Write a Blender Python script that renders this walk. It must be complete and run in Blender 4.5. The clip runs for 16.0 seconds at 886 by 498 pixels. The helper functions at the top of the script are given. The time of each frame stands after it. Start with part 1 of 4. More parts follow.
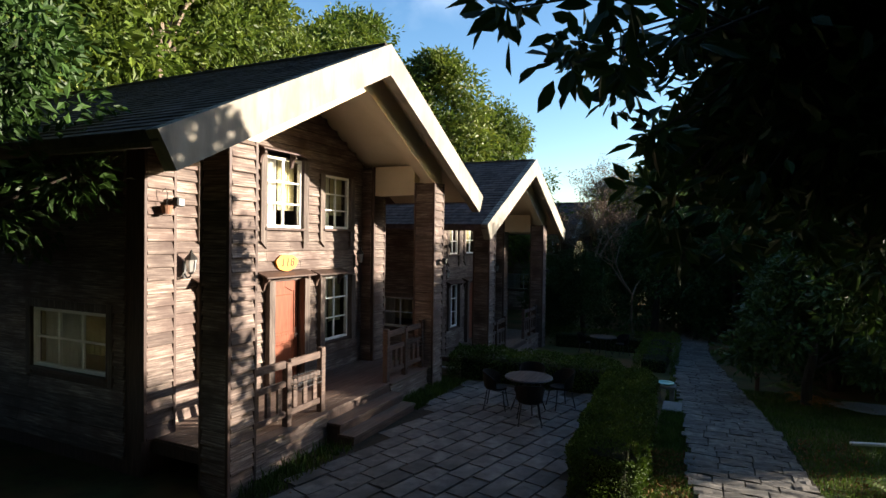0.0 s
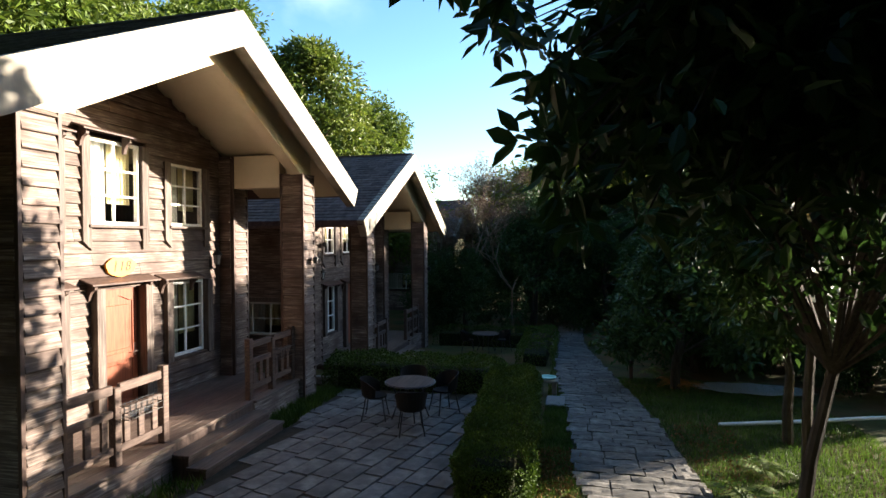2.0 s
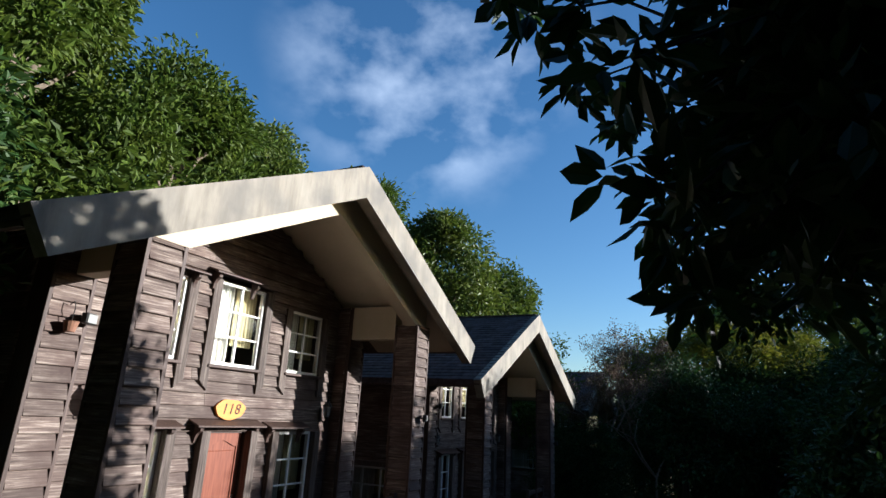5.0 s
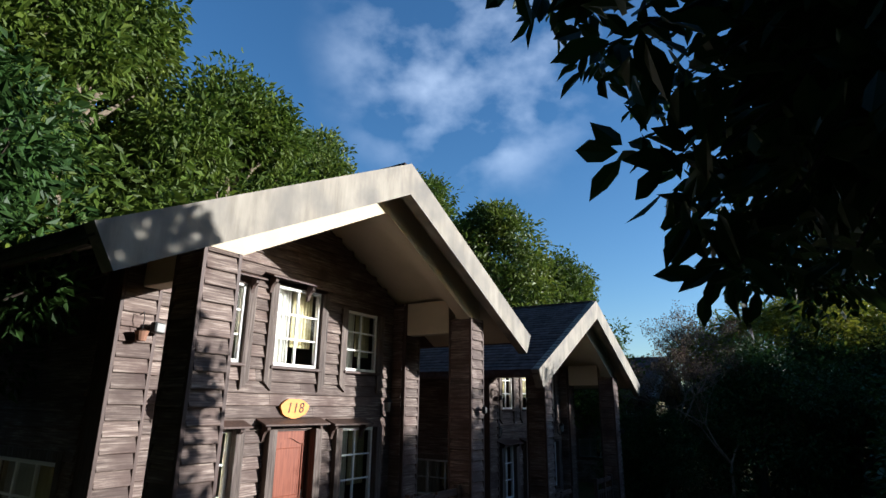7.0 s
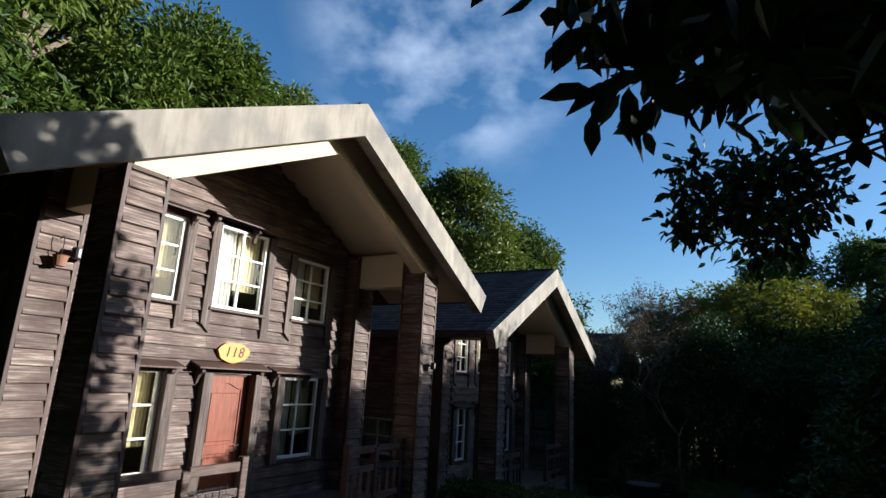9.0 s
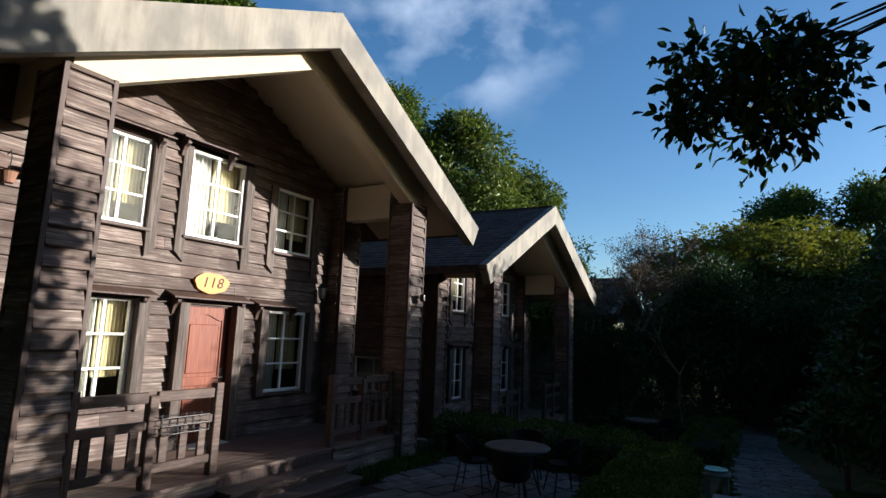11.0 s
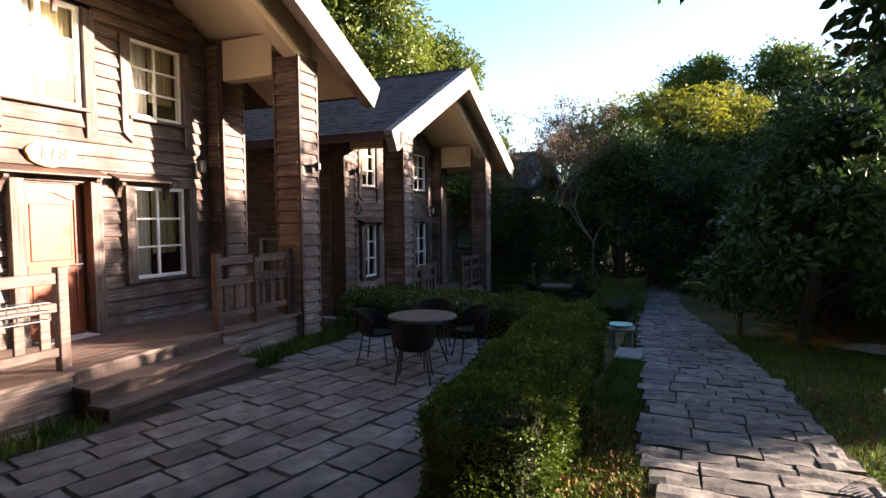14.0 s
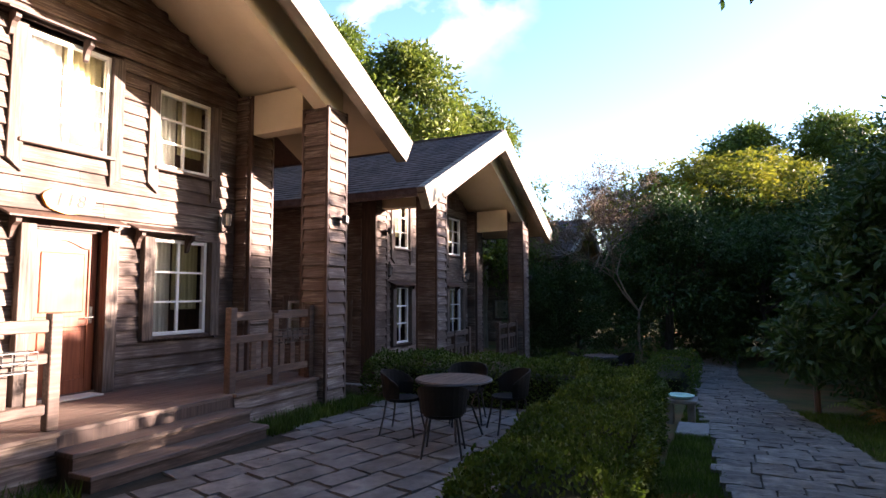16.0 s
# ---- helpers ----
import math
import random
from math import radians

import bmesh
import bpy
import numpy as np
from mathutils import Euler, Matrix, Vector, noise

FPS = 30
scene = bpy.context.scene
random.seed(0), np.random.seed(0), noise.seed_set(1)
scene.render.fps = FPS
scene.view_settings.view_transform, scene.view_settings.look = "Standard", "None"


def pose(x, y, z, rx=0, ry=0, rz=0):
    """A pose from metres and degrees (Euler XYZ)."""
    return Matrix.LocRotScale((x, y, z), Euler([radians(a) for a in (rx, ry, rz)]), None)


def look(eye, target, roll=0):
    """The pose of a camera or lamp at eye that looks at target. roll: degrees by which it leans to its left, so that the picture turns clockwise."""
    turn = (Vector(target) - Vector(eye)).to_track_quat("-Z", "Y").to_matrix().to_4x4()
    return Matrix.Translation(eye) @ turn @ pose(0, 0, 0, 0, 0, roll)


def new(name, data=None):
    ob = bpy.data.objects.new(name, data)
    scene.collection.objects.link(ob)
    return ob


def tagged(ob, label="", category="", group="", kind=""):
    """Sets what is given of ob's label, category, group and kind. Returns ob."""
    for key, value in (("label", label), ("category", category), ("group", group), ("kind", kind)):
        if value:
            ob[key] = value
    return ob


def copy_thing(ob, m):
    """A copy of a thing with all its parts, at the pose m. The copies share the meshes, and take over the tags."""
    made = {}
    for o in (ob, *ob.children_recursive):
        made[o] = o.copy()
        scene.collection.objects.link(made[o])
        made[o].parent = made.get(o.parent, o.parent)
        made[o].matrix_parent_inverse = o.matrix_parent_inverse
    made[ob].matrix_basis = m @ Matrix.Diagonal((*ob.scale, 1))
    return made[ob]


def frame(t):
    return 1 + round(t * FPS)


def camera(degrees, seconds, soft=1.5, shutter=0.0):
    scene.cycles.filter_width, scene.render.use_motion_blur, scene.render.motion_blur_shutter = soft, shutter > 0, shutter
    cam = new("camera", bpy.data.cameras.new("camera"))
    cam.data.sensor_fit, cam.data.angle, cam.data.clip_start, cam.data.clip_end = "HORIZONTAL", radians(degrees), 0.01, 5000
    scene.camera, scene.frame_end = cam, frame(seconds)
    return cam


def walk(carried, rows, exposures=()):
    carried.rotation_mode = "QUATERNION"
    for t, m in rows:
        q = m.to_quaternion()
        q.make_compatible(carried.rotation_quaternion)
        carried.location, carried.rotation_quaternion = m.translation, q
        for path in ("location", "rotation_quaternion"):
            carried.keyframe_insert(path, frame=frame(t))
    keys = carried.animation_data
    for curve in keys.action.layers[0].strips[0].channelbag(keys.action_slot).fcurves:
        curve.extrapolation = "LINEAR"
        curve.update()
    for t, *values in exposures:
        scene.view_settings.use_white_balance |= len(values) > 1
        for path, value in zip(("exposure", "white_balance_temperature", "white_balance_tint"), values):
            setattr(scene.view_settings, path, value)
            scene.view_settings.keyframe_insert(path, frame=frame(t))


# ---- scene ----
cam = camera(76.8, 16.0)
PATH = [
    (0, (7.677, -8.878, 3.515), (6.835, -7.065, 3.48), 0.8),
    (0.5, (7.636, -8.656, 3.559), (6.918, -6.79, 3.487), 0.5),
    (1, (7.58, -8.369, 3.55), (6.984, -6.461, 3.472), 0.1),
    (1.5, (7.5, -8.176, 3.475), (6.987, -6.244, 3.41), -0.5),
    (2, (7.507, -7.952, 3.394), (7.057, -6.003, 3.365), -0.4),
    (2.5, (7.546, -7.748, 3.305), (7.065, -5.806, 3.326), -0.2),
    (3, (7.462, -7.568, 3.202), (6.86, -5.664, 3.305), 1.4),
    (3.5, (7.482, -7.399, 3.101), (6.781, -5.538, 3.315), 2.7),
    (4, (7.539, -7.272, 3.085), (6.73, -5.471, 3.407), 3.0),
    (4.5, (7.497, -7.211, 3.109), (6.632, -5.464, 3.557), 3.7),
    (5, (7.575, -7.184, 3.082), (6.708, -5.474, 3.651), 2.9),
    (7.5, (7.68, -7.091, 3.058), (6.627, -5.476, 3.59), 0.6),
    (8, (7.642, -6.95, 2.947), (6.625, -5.301, 3.444), 1.5),
    (8.5, (7.705, -6.755, 2.851), (6.706, -5.086, 3.316), 2.7),
    (9, (7.776, -6.59, 2.734), (6.81, -4.899, 3.191), 3.1),
    (11.3, (7.807, -5.8, 2.29), (6.81, -4.085, 2.545), 1.9),
    (11.5, (7.761, -5.713, 2.252), (6.762, -3.996, 2.477), 1.6),
    (12, (7.832, -5.506, 2.22), (6.825, -3.784, 2.361), 1.7),
    (12.1, (7.841, -5.453, 2.212), (6.835, -3.729, 2.33), 1.5),
    (12.5, (7.86, -5.352, 2.159), (6.875, -3.612, 2.174), 1.3),
    (13, (7.754, -5.236, 2.138), (6.827, -3.465, 2.063), 0.4),
    (13.5, (7.741, -5.109, 2.12), (6.902, -3.296, 2.011), -0.1),
    (14, (7.794, -4.931, 2.102), (7.029, -3.087, 1.992), -0.5),
    (14.5, (7.691, -4.773, 1.995), (6.956, -2.915, 1.911), -0.9),
    (15, (7.625, -4.59, 1.914), (6.91, -2.723, 1.891), -0.9),
    (15.5, (7.634, -4.376, 1.82), (6.851, -2.537, 1.894), -0.9),
    (16, (7.542, -4.245, 1.804), (6.661, -2.457, 1.961), -0.2),
]
# exposure follows the clip's camera; sun low on the far right
EXPOSURES = [(0.0, 2.05, 6700, 12), (1.5, 2.7, 6700, 12), (2.5, 2.5, 6400, 10), (3.5, 1.7, 5900, 10), (5.0, 1.15, 5500, 10), (9.0, 1.1, 5600, 10), (11.5, 1.18, 5800, 10),
             (12.5, 1.68, 6000, 10), (13.5, 2.8, 7000, 22), (14.5, 3.25, 7200, 28), (16.0, 3.3, 7000, 30)]
walk(cam, [(t, look(eye, target, roll)) for t, eye, target, roll in PATH], EXPOSURES)

SUN_EL, SUN_AZ = radians(12.9), radians(58.6)   # azimuth from +y towards +x
world = bpy.data.worlds.new("world")
scene.world = world
world.use_nodes = True
wn = world.node_tree.nodes
wl = world.node_tree.links
sky = wn.new("ShaderNodeTexSky")
sky.sky_type = "NISHITA"
sky.sun_disc = False
sky.sun_elevation, sky.sun_rotation = SUN_EL, SUN_AZ
bgn = wn["Background"]
sky.air_density, sky.dust_density, sky.ozone_density = 1.0, 0.6, 2.2
bgn.inputs[1].default_value = 0.08
# thin cloud mixed into the sky
wtc = wn.new("ShaderNodeTexCoord")
wmap = wn.new("ShaderNodeMapping")
wmap.inputs["Scale"].default_value = (3.2, 3.0, 4.6)
wl.new(wtc.outputs["Generated"], wmap.inputs[0])
wnoise = wn.new("ShaderNodeTexNoise")
wnoise.inputs["Scale"].default_value, wnoise.inputs["Detail"].default_value = 2.2, 8
wl.new(wmap.outputs[0], wnoise.inputs[0])
wramp = wn.new("ShaderNodeValToRGB")
wramp.color_ramp.elements[0].position, wramp.color_ramp.elements[1].position = 0.46, 0.86
wramp.color_ramp.elements[1].color = (0.5, 0.5, 0.5, 1)
wl.new(wnoise.outputs[0], wramp.inputs[0])
wmix = wn.new("ShaderNodeMix")
wmix.data_type = "RGBA"
# one wispy bank over the first house
wdot = wn.new("ShaderNodeVectorMath")
wdot.operation = "DOT_PRODUCT"
wdot.inputs[1].default_value = Vector((-0.40, 0.71, 0.58)).normalized()
wl.new(wtc.outputs["Generated"], wdot.inputs[0])
wbank = wn.new("ShaderNodeMapRange")
wbank.interpolation_type = "SMOOTHSTEP"
wbank.inputs[1].default_value, wbank.inputs[2].default_value = 0.955, 1.0
wl.new(wdot.outputs["Value"], wbank.inputs[0])
wmul = wn.new("ShaderNodeMath")
wmul.operation = "MULTIPLY"
wl.new(wramp.outputs[0], wmul.inputs[0])
wl.new(wbank.outputs[0], wmul.inputs[1])
wl.new(wmul.outputs[0], wmix.inputs[0])
wsat = wn.new("ShaderNodeHueSaturation")
wsat.inputs["Saturation"].default_value = 1.18
wl.new(sky.outputs[0], wsat.inputs["Color"])
wl.new(wsat.outputs[0], wmix.inputs[6])
wmix.inputs[7].default_value = (9, 9.5, 10, 1)
wl.new(wmix.outputs[2], bgn.inputs[0])
sun = new("sun", bpy.data.lights.new("sun", "SUN"))
sun.data.energy, sun.data.angle, sun.data.color = 5.0, radians(0.5), (1.0, 0.90, 0.76)
sd = Vector((math.sin(SUN_AZ) * math.cos(SUN_EL), math.cos(SUN_AZ) * math.cos(SUN_EL), math.sin(SUN_EL)))
sun.matrix_world = look(sd * 40, (0, 0, 0))


# ---------------------------------------------------------------- materials
def material(name, rough=0.7, spec=0.5):
    m = bpy.data.materials.new(name)
    m.use_nodes = True
    b = m.node_tree.nodes["Principled BSDF"]
    b.inputs["Roughness"].default_value = rough
    b.inputs["Specular IOR Level"].default_value = spec
    return m, m.node_tree.nodes, m.node_tree.links, b


def textured(name, colours, scale=(4, 4, 4), rough=0.75, spec=0.3, detail=6, bump=0.3, bump_dist=0.01, vary=0.0, island=False,
             stain=None, stain_scale=1.2, noise_scale=1.0, translucent=0.0, space="world"):
    """A surface with a colour ramp over stretched noise, a broad stain layer, fine bump, and a value shift from piece to piece."""
    m, n, l, b = material(name, rough, spec)
    if space == "world":
        src = n.new("ShaderNodeNewGeometry").outputs["Position"]
    else:
        src = n.new("ShaderNodeTexCoord").outputs["Object"]
    mp = n.new("ShaderNodeMapping")
    mp.inputs["Scale"].default_value = scale
    l.new(src, mp.inputs[0])
    nz = n.new("ShaderNodeTexNoise")
    nz.inputs["Scale"].default_value, nz.inputs["Detail"].default_value, nz.inputs["Roughness"].default_value = noise_scale, detail, 0.65
    l.new(mp.outputs[0], nz.inputs[0])
    rp = n.new("ShaderNodeValToRGB")
    el = rp.color_ramp.elements
    el[0].position, el[1].position = 0.3, 0.72
    el[0].color, el[1].color = (*colours[0], 1), (*colours[-1], 1)
    for i, c in enumerate(colours[1:-1]):
        e = el.new(0.3 + 0.42 * (i + 1) / (len(colours) - 1))
        e.color = (*c, 1)
    l.new(nz.outputs[0], rp.inputs[0])
    col = rp.outputs[0]
    if stain:
        n2 = n.new("ShaderNodeTexNoise")
        n2.inputs["Scale"].default_value, n2.inputs["Detail"].default_value = stain_scale, 5
        l.new(src, n2.inputs[0])
        r2 = n.new("ShaderNodeValToRGB")
        r2.color_ramp.elements[0].position, r2.color_ramp.elements[1].position = 0.45, 0.68
        l.new(n2.outputs[0], r2.inputs[0])
        mx = n.new("ShaderNodeMix")
        mx.data_type = "RGBA"
        l.new(r2.outputs[0], mx.inputs[0])
        l.new(col, mx.inputs[6])
        mx.inputs[7].default_value = (*stain, 1)
        col = mx.outputs[2]
    if vary:
        rnd = n.new("ShaderNodeNewGeometry").outputs["Random Per Island"] if island else n.new("ShaderNodeObjectInfo").outputs["Random"]
        mr = n.new("ShaderNodeMapRange")
        mr.inputs[3].default_value, mr.inputs[4].default_value = 1 - vary, 1 + vary
        l.new(rnd, mr.inputs[0])
        hs = n.new("ShaderNodeHueSaturation")
        l.new(mr.outputs[0], hs.inputs["Value"])
        l.new(col, hs.inputs["Color"])
        col = hs.outputs[0]
    l.new(col, b.inputs["Base Color"])
    if bump:
        bp = n.new("ShaderNodeBump")
        bp.inputs["Strength"].default_value, bp.inputs["Distance"].default_value = bump, bump_dist
        l.new(nz.outputs[0], bp.inputs["Height"])
        l.new(bp.outputs[0], b.inputs["Normal"])
    if translucent:
        tr = n.new("ShaderNodeBsdfTranslucent")
        l.new(col, tr.inputs[0])
        ms = n.new("ShaderNodeMixShader")
        ms.inputs[0].default_value = translucent
        l.new(b.outputs[0], ms.inputs[1])
        l.new(tr.outputs[0], ms.inputs[2])
        l.new(ms.outputs[0], n["Material Output"].inputs[0])
    return m


WOOD = [(0.04, 0.026, 0.021), (0.14, 0.101, 0.082), (0.36, 0.30, 0.25)]
DARK = [(0.035, 0.02, 0.015), (0.07, 0.042, 0.032), (0.12, 0.08, 0.062)]
M_board = textured("weathered_siding", WOOD, (30, 2.2, 45), 0.72, 0.3, bump=0.5, bump_dist=0.006, vary=0.28, stain=(0.075, 0.046, 0.037), stain_scale=1.7)
M_board_x = textured("weathered_siding_side", WOOD, (2.2, 30, 45), 0.72, 0.3, bump=0.5, bump_dist=0.006, vary=0.28, stain=(0.075, 0.046, 0.037), stain_scale=1.7)
M_trim = textured("dark_stained_trim", DARK, (35, 35, 2), 0.6, 0.35, bump=0.35, bump_dist=0.004, vary=0.15)
M_jamb = textured("weathered_jamb", [(0.04, 0.027, 0.021), (0.10, 0.074, 0.06), (0.20, 0.163, 0.135)], (35, 35, 2), 0.68, 0.3, bump=0.35, bump_dist=0.004, vary=0.2)
M_rail = textured("worn_rail_wood", [(0.035, 0.021, 0.016), (0.075, 0.047, 0.035), (0.145, 0.10, 0.077)], (30, 3, 30), 0.62, 0.35, bump=0.35, bump_dist=0.004, vary=0.15)
M_deck = textured("deck_planks", [(0.055, 0.035, 0.027), (0.11, 0.075, 0.058), (0.18, 0.135, 0.105)], (30, 2, 30), 0.6, 0.35, bump=0.4, bump_dist=0.005, vary=0.2)
M_cream = textured("cream_painted_soffit", [(0.50, 0.42, 0.29), (0.58, 0.49, 0.35)], (1.2, 1.2, 1.2), 0.7, 0.3, bump=0.08, vary=0.0)
M_fascia = textured("weathered_cream_fascia", [(0.17, 0.148, 0.115), (0.27, 0.24, 0.19), (0.33, 0.298, 0.24)], (5, 5, 0.9), 0.7, 0.3, bump=0.12, bump_dist=0.004, stain=(0.16, 0.146, 0.125), stain_scale=1.3)
M_shingle = textured("brown_asphalt_shingle", [(0.045, 0.032, 0.03), (0.08, 0.06, 0.056), (0.12, 0.095, 0.09)], (6, 6, 6), 0.9, 0.2, bump=0.4, bump_dist=0.006, vary=0.3, island=True)
M_white = textured("white_window_paint", [(0.70, 0.69, 0.66), (0.80, 0.79, 0.76)], (8, 8, 8), 0.4, 0.5, bump=0.05)
M_curtain = textured("yellow_curtain", [(0.45, 0.38, 0.20), (0.60, 0.52, 0.30)], (3, 14, 0.7), 0.85, 0.2, bump=0.3, bump_dist=0.02, translucent=0.3)
M_blind = textured("white_curtain", [(0.55, 0.53, 0.46), (0.70, 0.68, 0.60)], (3, 16, 0.6), 0.85, 0.2, bump=0.3, bump_dist=0.02, translucent=0.3)
M_room = textured("room_plaster", [(0.32, 0.29, 0.2), (0.42, 0.37, 0.25)], (2, 2, 2), 0.85, 0.2, bump=0.05)
M_door = textured("red_brown_varnished_door", [(0.13, 0.032, 0.015), (0.20, 0.055, 0.025), (0.26, 0.08, 0.038)], (30, 30, 1.6), 0.5, 0.25, bump=0.1, bump_dist=0.003)
M_iron = textured("black_iron", [(0.012, 0.012, 0.012), (0.03, 0.028, 0.026)], (20, 20, 20), 0.45, 0.5, bump=0.1, bump_dist=0.002)
M_metal = textured("brushed_steel", [(0.5, 0.49, 0.47), (0.62, 0.61, 0.59)], (30, 30, 3), 0.3, 0.5, bump=0.05)
M_metal.node_tree.nodes["Principled BSDF"].inputs["Metallic"].default_value = 1
M_sign = textured("yellow_painted_wood", [(0.56, 0.19, 0.010), (0.70, 0.28, 0.02)], (5, 5, 20), 0.5, 0.4, bump=0.15, bump_dist=0.003)
M_ink = textured("dark_brown_paint", [(0.03, 0.012, 0.006), (0.045, 0.02, 0.01)], (8, 8, 8), 0.6, 0.3, bump=0)
M_stone = textured("patio_slate", [(0.06, 0.056, 0.051), (0.115, 0.107, 0.098), (0.18, 0.167, 0.15)], (5, 5, 5), 0.78, 0.3, bump=0.6, bump_dist=0.012, vary=0.25, stain=(0.06, 0.058, 0.05), stain_scale=1.5)
M_flag = textured("path_flagstone", [(0.06, 0.056, 0.05), (0.12, 0.11, 0.097), (0.20, 0.184, 0.16)], (7, 7, 7), 0.8, 0.3, bump=0.8, bump_dist=0.02, vary=0.28, stain=(0.08, 0.076, 0.068), stain_scale=2.2)
M_joint = textured("joint_soil", [(0.025, 0.02, 0.014), (0.05, 0.042, 0.03)], (9, 9, 9), 0.95, 0.1, bump=0.5, bump_dist=0.01)
M_ground = textured("lawn_soil", [(0.035, 0.03, 0.016), (0.05, 0.055, 0.02), (0.06, 0.075, 0.024)], (3, 3, 3), 0.95, 0.1, bump=0.6, bump_dist=0.03, stain=(0.11, 0.065, 0.03), stain_scale=0.7)
M_grass = textured("grass_blade", [(0.035, 0.075, 0.010), (0.07, 0.125, 0.016), (0.11, 0.16, 0.025)], (1.5, 1.5, 1.5), 0.55, 0.35, bump=0, vary=0.35, island=True, translucent=0.3)
M_litter = textured("fallen_leaves", [(0.10, 0.045, 0.018), (0.20, 0.10, 0.04), (0.28, 0.17, 0.07)], (9, 9, 9), 0.8, 0.2, bump=0, vary=0.35, island=True)
M_hedge = textured("boxwood_leaf", [(0.026, 0.05, 0.007), (0.05, 0.088, 0.010), (0.095, 0.13, 0.014)], (2.2, 2.2, 2.2), 0.6, 0.2, bump=0, vary=0.4, island=True, translucent=0.22)
# near-black: the shade among the hedge's inner twigs, put into the colour
M_core = textured("hedge_inner_shade", [(0.010, 0.012, 0.005), (0.02, 0.024, 0.01)], (14, 14, 14), 0.95, 0.1, bump=0.6, bump_dist=0.03)
M_leaf = textured("broad_leaf", [(0.04, 0.075, 0.010), (0.075, 0.115, 0.014), (0.13, 0.165, 0.02)], (0.6, 0.6, 0.6), 0.55, 0.25, bump=0, vary=0.35, island=True, translucent=0.35)
M_leaf_b = textured("pale_broad_leaf", [(0.05, 0.085, 0.012), (0.095, 0.135, 0.018), (0.16, 0.185, 0.026)], (0.6, 0.6, 0.6), 0.5, 0.35, bump=0, vary=0.35, island=True, translucent=0.35)
M_leaf_dark = textured("glossy_dark_leaf", [(0.017, 0.042, 0.010), (0.03, 0.066, 0.013), (0.05, 0.095, 0.017)], (1.5, 1.5, 1.5), 0.5, 0.25, bump=0, vary=0.3, island=True, translucent=0.2)
M_leaf_yellow = textured("yellow_green_leaf", [(0.07, 0.10, 0.012), (0.15, 0.165, 0.016), (0.25, 0.225, 0.02)], (0.8, 0.8, 0.8), 0.5, 0.35, bump=0, vary=0.3, island=True, translucent=0.35)
M_dry = textured("dry_twig_seed", [(0.10, 0.07, 0.045), (0.19, 0.13, 0.085)], (2, 2, 2), 0.85, 0.2, bump=0, vary=0.35, island=True)
M_fern = textured("orange_fern_leaf", [(0.28, 0.10, 0.012), (0.42, 0.18, 0.02)], (4, 4, 4), 0.6, 0.3, bump=0, vary=0.3, island=True, translucent=0.3)
M_bark = textured("rough_bark", [(0.025, 0.019, 0.014), (0.055, 0.044, 0.034), (0.09, 0.075, 0.06)], (14, 14, 3), 0.9, 0.2, bump=0.8, bump_dist=0.02)
M_bark_pale = textured("pale_branch_bark", [(0.11, 0.085, 0.06), (0.22, 0.18, 0.13)], (10, 10, 3), 0.9, 0.2, bump=0.5, bump_dist=0.02)
M_sand = textured("pale_gravel", [(0.26, 0.24, 0.20), (0.40, 0.37, 0.31)], (12, 12, 12), 0.9, 0.2, bump=0.6, bump_dist=0.01)
M_rock = textured("grey_rock", [(0.12, 0.115, 0.105), (0.24, 0.23, 0.21)], (6, 6, 6), 0.85, 0.3, bump=0.7, bump_dist=0.02)
M_pale = textured("pale_green_plastic", [(0.24, 0.52, 0.45), (0.34, 0.62, 0.54)], (6, 6, 6), 0.45, 0.4, bump=0.05)
M_tabletop = textured("brown_slat_table", [(0.05, 0.033, 0.025), (0.09, 0.062, 0.048)], (20, 3, 20), 0.7, 0.25, bump=0.2, bump_dist=0.003, vary=0.15)
M_wicker = textured("dark_wicker", [(0.005, 0.005, 0.005), (0.013, 0.012, 0.011)], (60, 60, 60), 0.75, 0.15, bump=0.7, bump_dist=0.004)
M_pot = textured("terracotta_pot", [(0.20, 0.10, 0.06), (0.28, 0.15, 0.10)], (8, 8, 8), 0.8, 0.2, bump=0.2, bump_dist=0.004)

M_glass, gn, gl, gb = material("window_glass", 0.0, 0.5)
gb.inputs["Transmission Weight"].default_value = 1
gb.inputs["IOR"].default_value = 1.5
gb.inputs["Base Color"].default_value = (0.94, 0.97, 0.96, 1)
M_bulb, _, _, bb = material("frosted_lamp_glass", 0.25, 0.5)
bb.inputs["Base Color"].default_value = (0.75, 0.75, 0.72, 1)
bb.inputs["Transmission Weight"].default_value = 0.6


# ---------------------------------------------------------------- mesh helpers
def link(name, bm, mat, parent=None, label="", smooth=False):
    me = bpy.data.meshes.new(name)
    bm.to_mesh(me)
    bm.free()
    me.materials.append(mat)
    if smooth:
        me.polygons.foreach_set("use_smooth", [True] * len(me.polygons))
    ob = new(name, me)
    if parent:
        ob.parent = parent
    if label:
        tagged(ob, label)
    return ob


def part(name, bm, mat, parent, label="", smooth=False):
    return link(name, bm, mat, parent, label, smooth)


def raw(name, verts, faces, mat, parent=None, label="", smooth=False):
    me = bpy.data.meshes.new(name)
    me.from_pydata(verts, [], faces)
    me.materials.append(mat)
    if smooth:
        me.polygons.foreach_set("use_smooth", [True] * len(me.polygons))
    ob = new(name, me)
    if parent:
        ob.parent = parent
    if label:
        tagged(ob, label)
    return ob


def thing(name, label, category, at=(0, 0, 0), rz=0, group="", kind=""):
    e = new(name)
    e.empty_display_size = 0.1
    e.matrix_world = pose(*at, 0, 0, rz)
    return tagged(e, label, category, group, kind)


